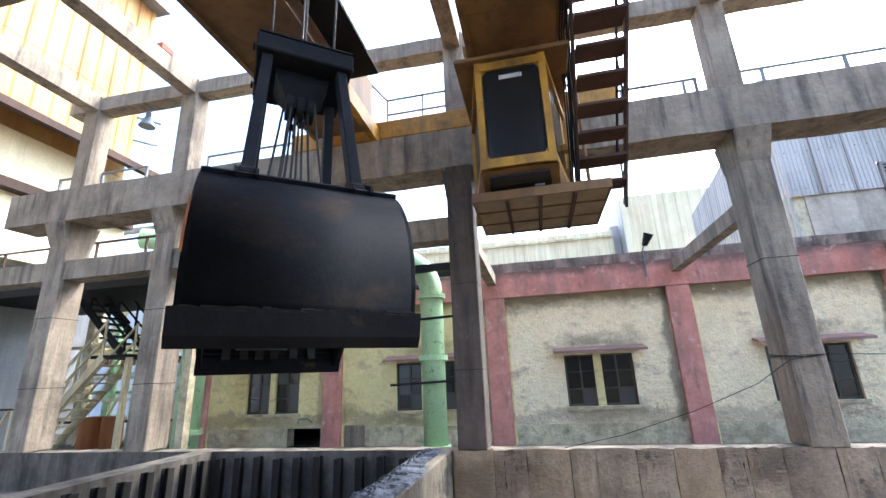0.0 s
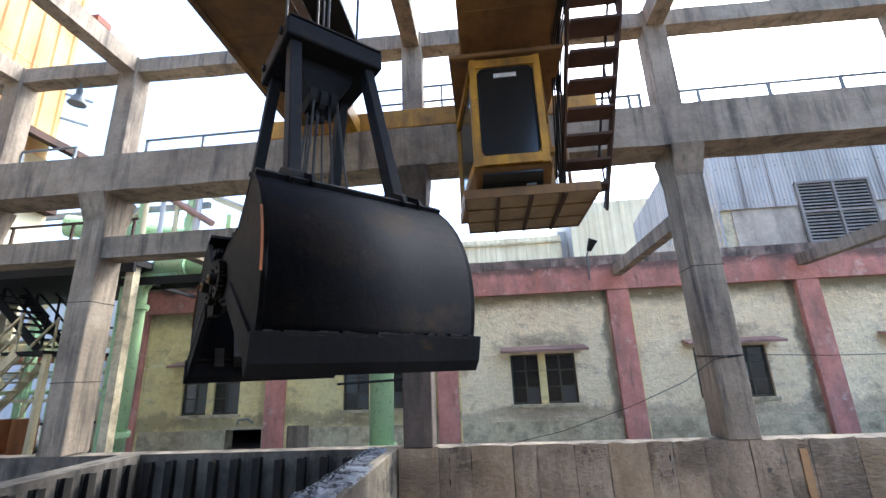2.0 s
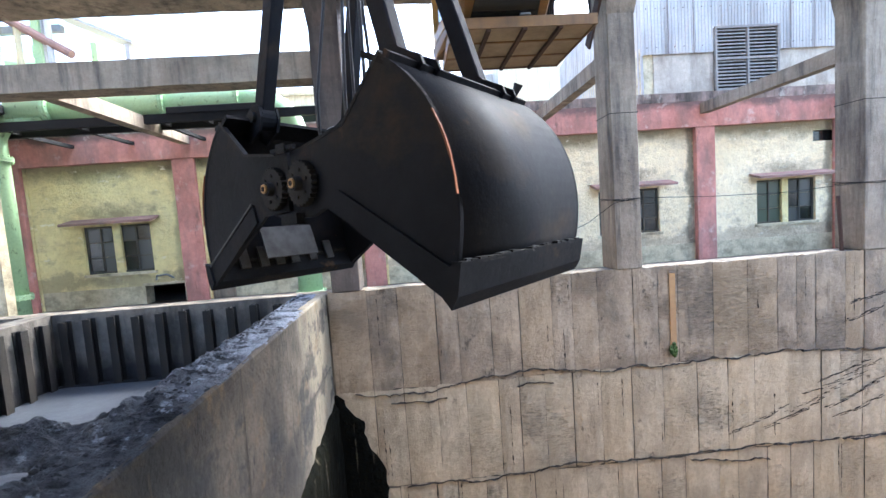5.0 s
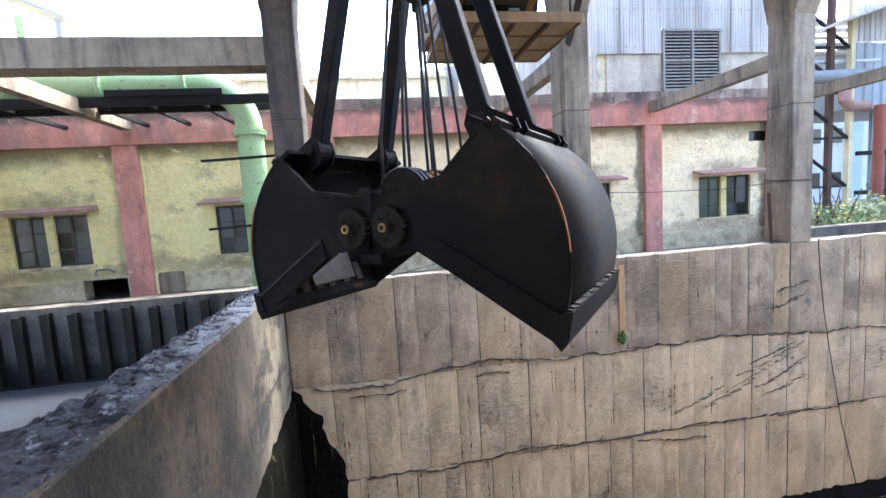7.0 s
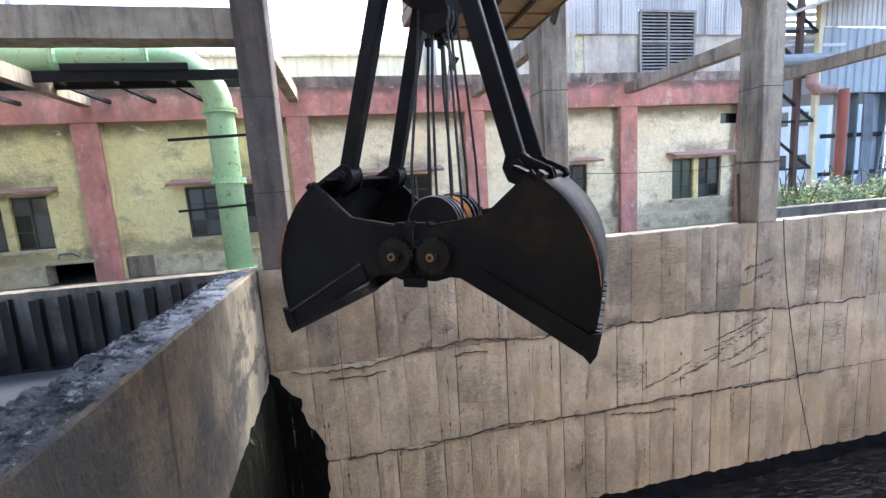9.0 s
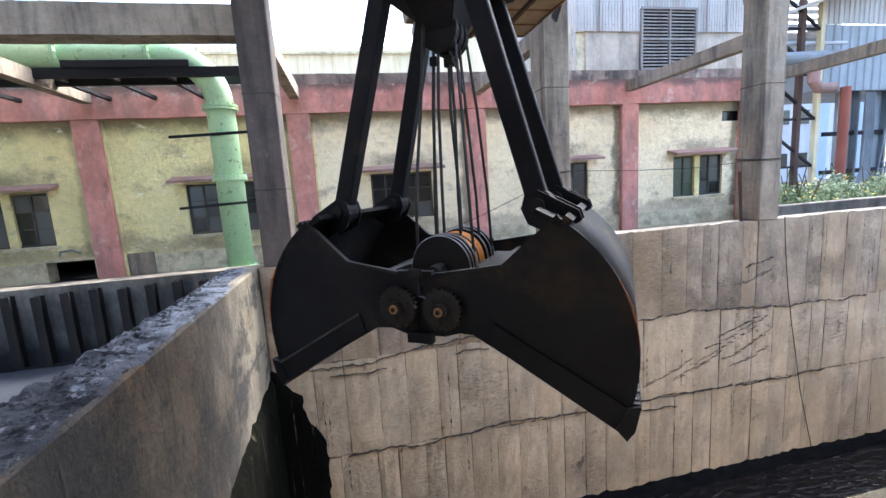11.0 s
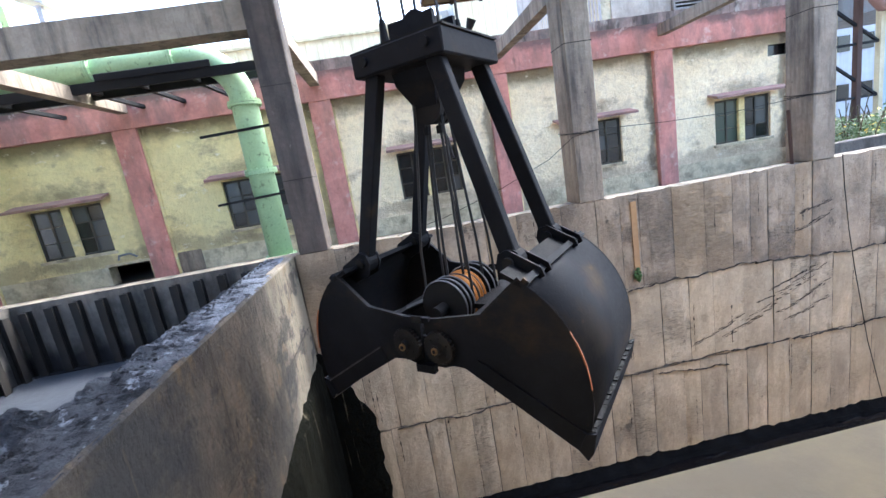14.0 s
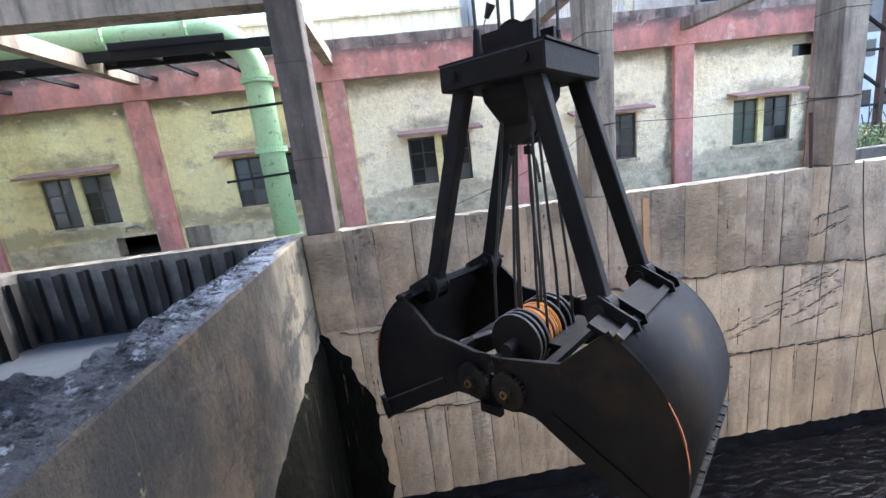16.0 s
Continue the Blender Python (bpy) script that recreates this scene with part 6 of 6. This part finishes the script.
for k in range(7):
    x = -17.5 + k * 1.2
    part("brace", bar(bmesh.new(), (x, 12.62, 0.0), (x + 1.1, 12.62, 1.4 + 0.6 * (k % 2)), 0.05), CREAM_STEEL if k % 2 else GREEN, yard)
    part("baluster", bar(bmesh.new(), (x + 0.5, 12.64, 0.0), (x + 0.5, 12.64, 1.35), 0.045), CREAM_STEEL, yard)
for k in range(4):
    part("pipe", rod(bmesh.new(), (-19, 14.9 + 0.3 * k, 1.6 + 0.55 * k), (-9.5, 14.9 + 0.3 * k, 1.5 + 0.6 * k), 0.08 + 0.03 * k, 10), (GREEN, PALE_WALL, RED_PIPE, CREAM_STEEL)[k], yard)
for x, y in ((-13.4, 12.1), (-12.7, 12.2), (-11.9, 13.0)):
    drum_ = thing("oil_drum", "rusty orange steel drum in the yard", "drum", "yard drums", m=pose(x, y, 0))
    part("barrel", rod(bmesh.new(), (0, 0, 0), (0, 0, 0.88), 0.29, 20), DRUM, drum_)
    for z in (0.29, 0.59, 0.87):
        part("hoop", rod(bmesh.new(), (0, 0, z), (0, 0, z + 0.02), 0.30, 20), DRUM, drum_)
tagged(part("yard_wall", boxm(-40, -17, 24, 25, 0, 8.5), PALE_WALL), "pale distant works wall behind the stairs", "wall", kind="structure")
store = thing("yard_building", "distant cream works building in haze", "building")
part("block", boxm(-40, -12, 30, 40, 0, 9.5), SHEET_CREAM, store)
for i in range(10):
    part("window", boxm(-38 + i * 2.6, -36.6 + i * 2.6, 29.95, 30.05, 2.2, 3.8), DARK_GLASS, store)

# ---- distance behind the pump house ----
mill = thing("cream_mill_building", "long cream profiled-sheet mill building behind the roof", "building")
part("hall_wall", profiled(-40.0, 6.5, 6.0, 11.8, 34.0, 0.8, 0.06), SHEET_CREAM, mill)
part("hall_body", boxm(-40.0, 6.5, 34.1, 60, 0, 11.7), SHEET_CREAM, mill)
part("eave_pipe", bar(bmesh.new(), (-40, 33.8, 11.3), (6.5, 33.8, 11.3), 0.15), CREAM_STEEL, mill)
part("tall_wall", profiled(7.2, 15.5, 0.5, 14.0, 33.0, 0.8, 0.06), SHEET_CREAM, mill)
part("tall_body", boxm(7.2, 15.5, 33.1, 60, 0, 13.9), SHEET, mill)
part("ridge_rail", bar(bmesh.new(), (7.2, 33.2, 14.3), (15.5, 33.2, 14.3), 0.05), GREY_STEEL, mill)
part("hall_rail", bar(bmesh.new(), (-40, 34.2, 12.5), (6.5, 34.2, 12.5), 0.06), GREY_STEEL, mill)
part("bay", boxm(6.51, 7.19, 35, 60, 0, 12.4), SHEET, mill)

# ---- right yard ----
gallery = thing("sheet_gallery", "pale blue sheet-clad conveyor gallery on steel legs", "gallery")
part("cladding", profiled(22.4, 34.0, 4.9, 7.9, 18.0, 0.5, 0.05), SHEET_BLUE, gallery)
part("body", boxm(22.4, 34.0, 18.1, 22.0, 4.95, 7.8), SHEET_BLUE, gallery)
part("upper_cladding", profiled(22.3, 34.0, 7.92, 9.6, 17.95, 0.3, 0.05), SHEET, gallery)
bm = bmesh.new()
bar(bm, (20.6, 17.4, 8.4), (30, 17.4, 11.2), 2.0, 0.12)
part("roof_flap", bm, SHEET, gallery)
for x in (24.6, 26.5, 29.0):
    part("leg", boxm(x, x + 0.9, 18.6, 18.75, 0, 4.94), SHEET_BLUE, gallery)
    part("leg_flange", boxm(x + 0.9, x + 1.0, 18.3, 19.0, 0, 4.94), GREY_STEEL, gallery)
for z in (0.9, 2.8):
    part("girt", boxm(23.6, 32, 18.4, 18.55, z, z + 0.2), DARK, gallery)
for k in (0, 0.5):
    part("ladder_rail", bar(bmesh.new(), (26.2 + k, 17.8, 0.1), (26.9 + k, 17.8, 4.9), 0.06), GREY_STEEL, gallery)
for i in range(13):
    f = (i + 0.5) / 13
    part("ladder_rung", bar(bmesh.new(), (26.2 + 0.7 * f, 17.8, 0.1 + 4.8 * f), (26.7 + 0.7 * f, 17.8, 0.1 + 4.8 * f), 0.05), GREY_STEEL, gallery)
for k in range(5):
    bm = tube(bmesh.new(), [(25.5 + k * 0.13, 18.0, 4.8), (25.45 + k * 0.13, 17.9, 2.5), (25.1 + k * 0.13, 17.7, 1.0), (24.3 + k * 0.13, 17.5, 0.0)], 0.05, 6)
    part("cable", bm, GREY_STEEL, gallery)
part("downpipe", rod(bmesh.new(), (23.65, 17.6, 0.9), (23.65, 17.6, 5.0), 0.21, 16), RED_PIPE, gallery, "red oxide painted down pipe")
part("sign", boxm(24.35, 24.75, 18.28, 18.30, 1.5, 1.95), YELLOW, gallery, "small yellow safety plate")
part("sign", boxm(23.3, 23.6, 17.2, 17.22, 0.6, 0.85), YELLOW, gallery, "small yellow safety plate")
tower = thing("pipe_tower", "rusty steel lattice pipe tower", "steel tower")
for x in (20.9, 22.0):
    for y in (17.6, 19.6):
        part("post", boxm(x, x + 0.22, y, y + 0.22, 0, 10.0), CREAM_STEEL if x > 21.5 else RUST, tower)
for z in (1.4, 3.6, 5.6, 7.6):
    part("strut", bar(bmesh.new(), (19.0, 17.7, z), (22.1, 17.7, z), 0.1), DARK, tower)
    part("diagonal", bar(bmesh.new(), (19.2, 17.7, z + 1.9), (22.0, 17.7, z), 0.1), DARK, tower)
for i in range(6):
    part("pipe", rod(bmesh.new(), (17.0, 18.0 + i * 0.2, 7.0 + i * 0.42), (24.0, 18.0 + i * 0.2, 7.1 + i * 0.42), 0.09 + 0.04 * (i % 3), 10), SHEET if i % 2 else PALE_WALL, tower)
part("pipe", rod(bmesh.new(), (17.0, 17.3, 6.1), (22.6, 17.3, 6.3), 0.28, 14), GREY_STEEL, tower)
part("elbow", tube(bmesh.new(), [(21.2, 17.2, 6.0), (21.2, 17.2, 5.2), (21.5, 17.2, 4.9), (22.4, 17.2, 4.9)], 0.24, 12), SHADE_RUST, tower)
office = thing("blue_office_block", "pale distant office block with bright blue panels", "building")
part("wall", boxm(26.0, 44.0, 30.0, 38, 0, 7.2), PALE_WALL, office)
for x in (31.6, 37.5, 42):
    part("panel", boxm(x, x + 1.6, 29.9, 29.99, 0, 7.2), BLUE_WALL, office)
part("roof_band", boxm(25.9, 44.1, 29.85, 38, 7.21, 8.2), SHEET_BLUE, office)
for x in (27.2, 29.4, 34.2, 36.2):
    for z in (1.2, 4.6):
        part("window", boxm(x, x + 1.0, 29.93, 29.99, z, z + 1.1), DARK_GLASS, office)
part("ledge", boxm(25.9, 31.5, 29.6, 29.99, 3.3, 3.6), PALE_WALL, office)
tagged(part("yard_kerb", boxm(9.2, 40, 8.6, 8.8, 0, 0.72, 0.02), BAY_WALL), "low mossy dark kerb behind the pit wall", "kerb", kind="structure")


def bush(x0, x1, y0, y1, h, count, seed):
    rg = random.Random(seed)
    b = thing("bush", "overgrown green bush with small yellow flowers", "bush", "bushes")
    bm = bmesh.new()
    for i in range(30):
        x, y = rg.uniform(x0, x1), rg.uniform(y0, y1)
        tube(bm, [(x, y, 0), (x + rg.uniform(-.1, .1), y, h * 0.5), (x + rg.uniform(-.3, .3), y + rg.uniform(-.2, .2), h * rg.uniform(0.7, 1.1))], 0.012, 5)
    tagged(part("undergrowth", bm, STEM, b), kind="stuff")
    for nm, mat, num in (("foliage", LEAF, count), ("blossom", FLOWER, count // 40)):
        verts, faces = [], []
        for i in range(num):
            x, y = rg.uniform(x0, x1), rg.uniform(y0, y1)
            top = h * (0.55 + 0.5 * noise.noise((x * 1.3, y * 1.3, seed)) + 0.25 * noise.noise((x * 4, y * 4, seed)))
            z = max(0.1, top * rg.random() ** 0.45)
            s = rg.uniform(0.03, 0.07)
            d = Vector((rg.gauss(0, 1), rg.gauss(0, 1), rg.gauss(0.4, 0.6))).normalized()
            e = d.orthogonal().normalized() * s * 0.45
            c = Vector((x, y, z))
            k = len(verts)
            verts += [c, c + d * s + e, c + d * s * 2, c + d * s - e]
            faces.append((k, k + 1, k + 2, k + 3))
        me = bpy.data.meshes.new(nm)
        me.from_pydata(verts, [], faces)
        me.materials.append(mat)
        o = new(nm, me)
        o.parent = b
        o["kind"] = "stuff"
    return b


bush(11.3, 14.2, 9.2, 11.2, 1.5, 9000, 1)
bush(14.2, 19.0, 9.2, 11.6, 1.3, 9000, 2)


# ---- panels of the pit wall ----
def panel_mesh(w, h, seed, material):
    """One board-marked strip of concrete with an uneven face and worn edges."""
    rg = random.Random(seed)
    bm = bmesh.new()
    nx, nz = 4, 9
    g = [[bm.verts.new((w * i / nx + (rg.uniform(-0.007, 0.003) if i == nx else rg.uniform(-0.003, 0.007) if i == 0 else 0), -0.012 * rg.random() - 0.004 if 0 < i < nx and 0 < j < nz else 0.003 * rg.random(),
                        h * j / nz + (rg.uniform(-0.02, 0.02) if j in (0, nz) else 0))) for j in range(nz + 1)] for i in range(nx + 1)]
    for i in range(nx):
        for j in range(nz):
            bm.faces.new((g[i][j], g[i + 1][j], g[i + 1][j + 1], g[i][j + 1]))
    return mesh_of("panel", bm, material)


def pit_panels():
    rp = random.Random(17)
    widths = (0.34, 0.42, 0.47, 0.53, 0.6)
    kinds = [[[panel_mesh(w - (0.002, 0.006, 0.011)[n], h, 11 * c + 3 * k + n, PIT if c else PIT_UPPER) for n in range(3)] for k, w in enumerate(widths)] for c, h in enumerate((1.63, 1.615, 1.95))]
    for c, z in enumerate((-0.995, -2.61, -4.575)):
        x = -1.2
        while x < 15.9:
            k = rp.randrange(5)
            o = new("panel", kinds[c][k][rp.randrange(3)])
            o.parent = pit_wall
            drop = 0.125 * min(1, max(0, (x - 6.5) / 1.4))
            high = (1.63, 1.615, 1.95)[c]
            o.location = (x, 7.425 - 0.010 * rp.random(), z - 0.012 - (drop if c == 0 else 0))
            o.scale = (1, 1, (high + (drop, -drop, 0)[c]) / high)
            x += widths[k]


pit_panels()
motions()
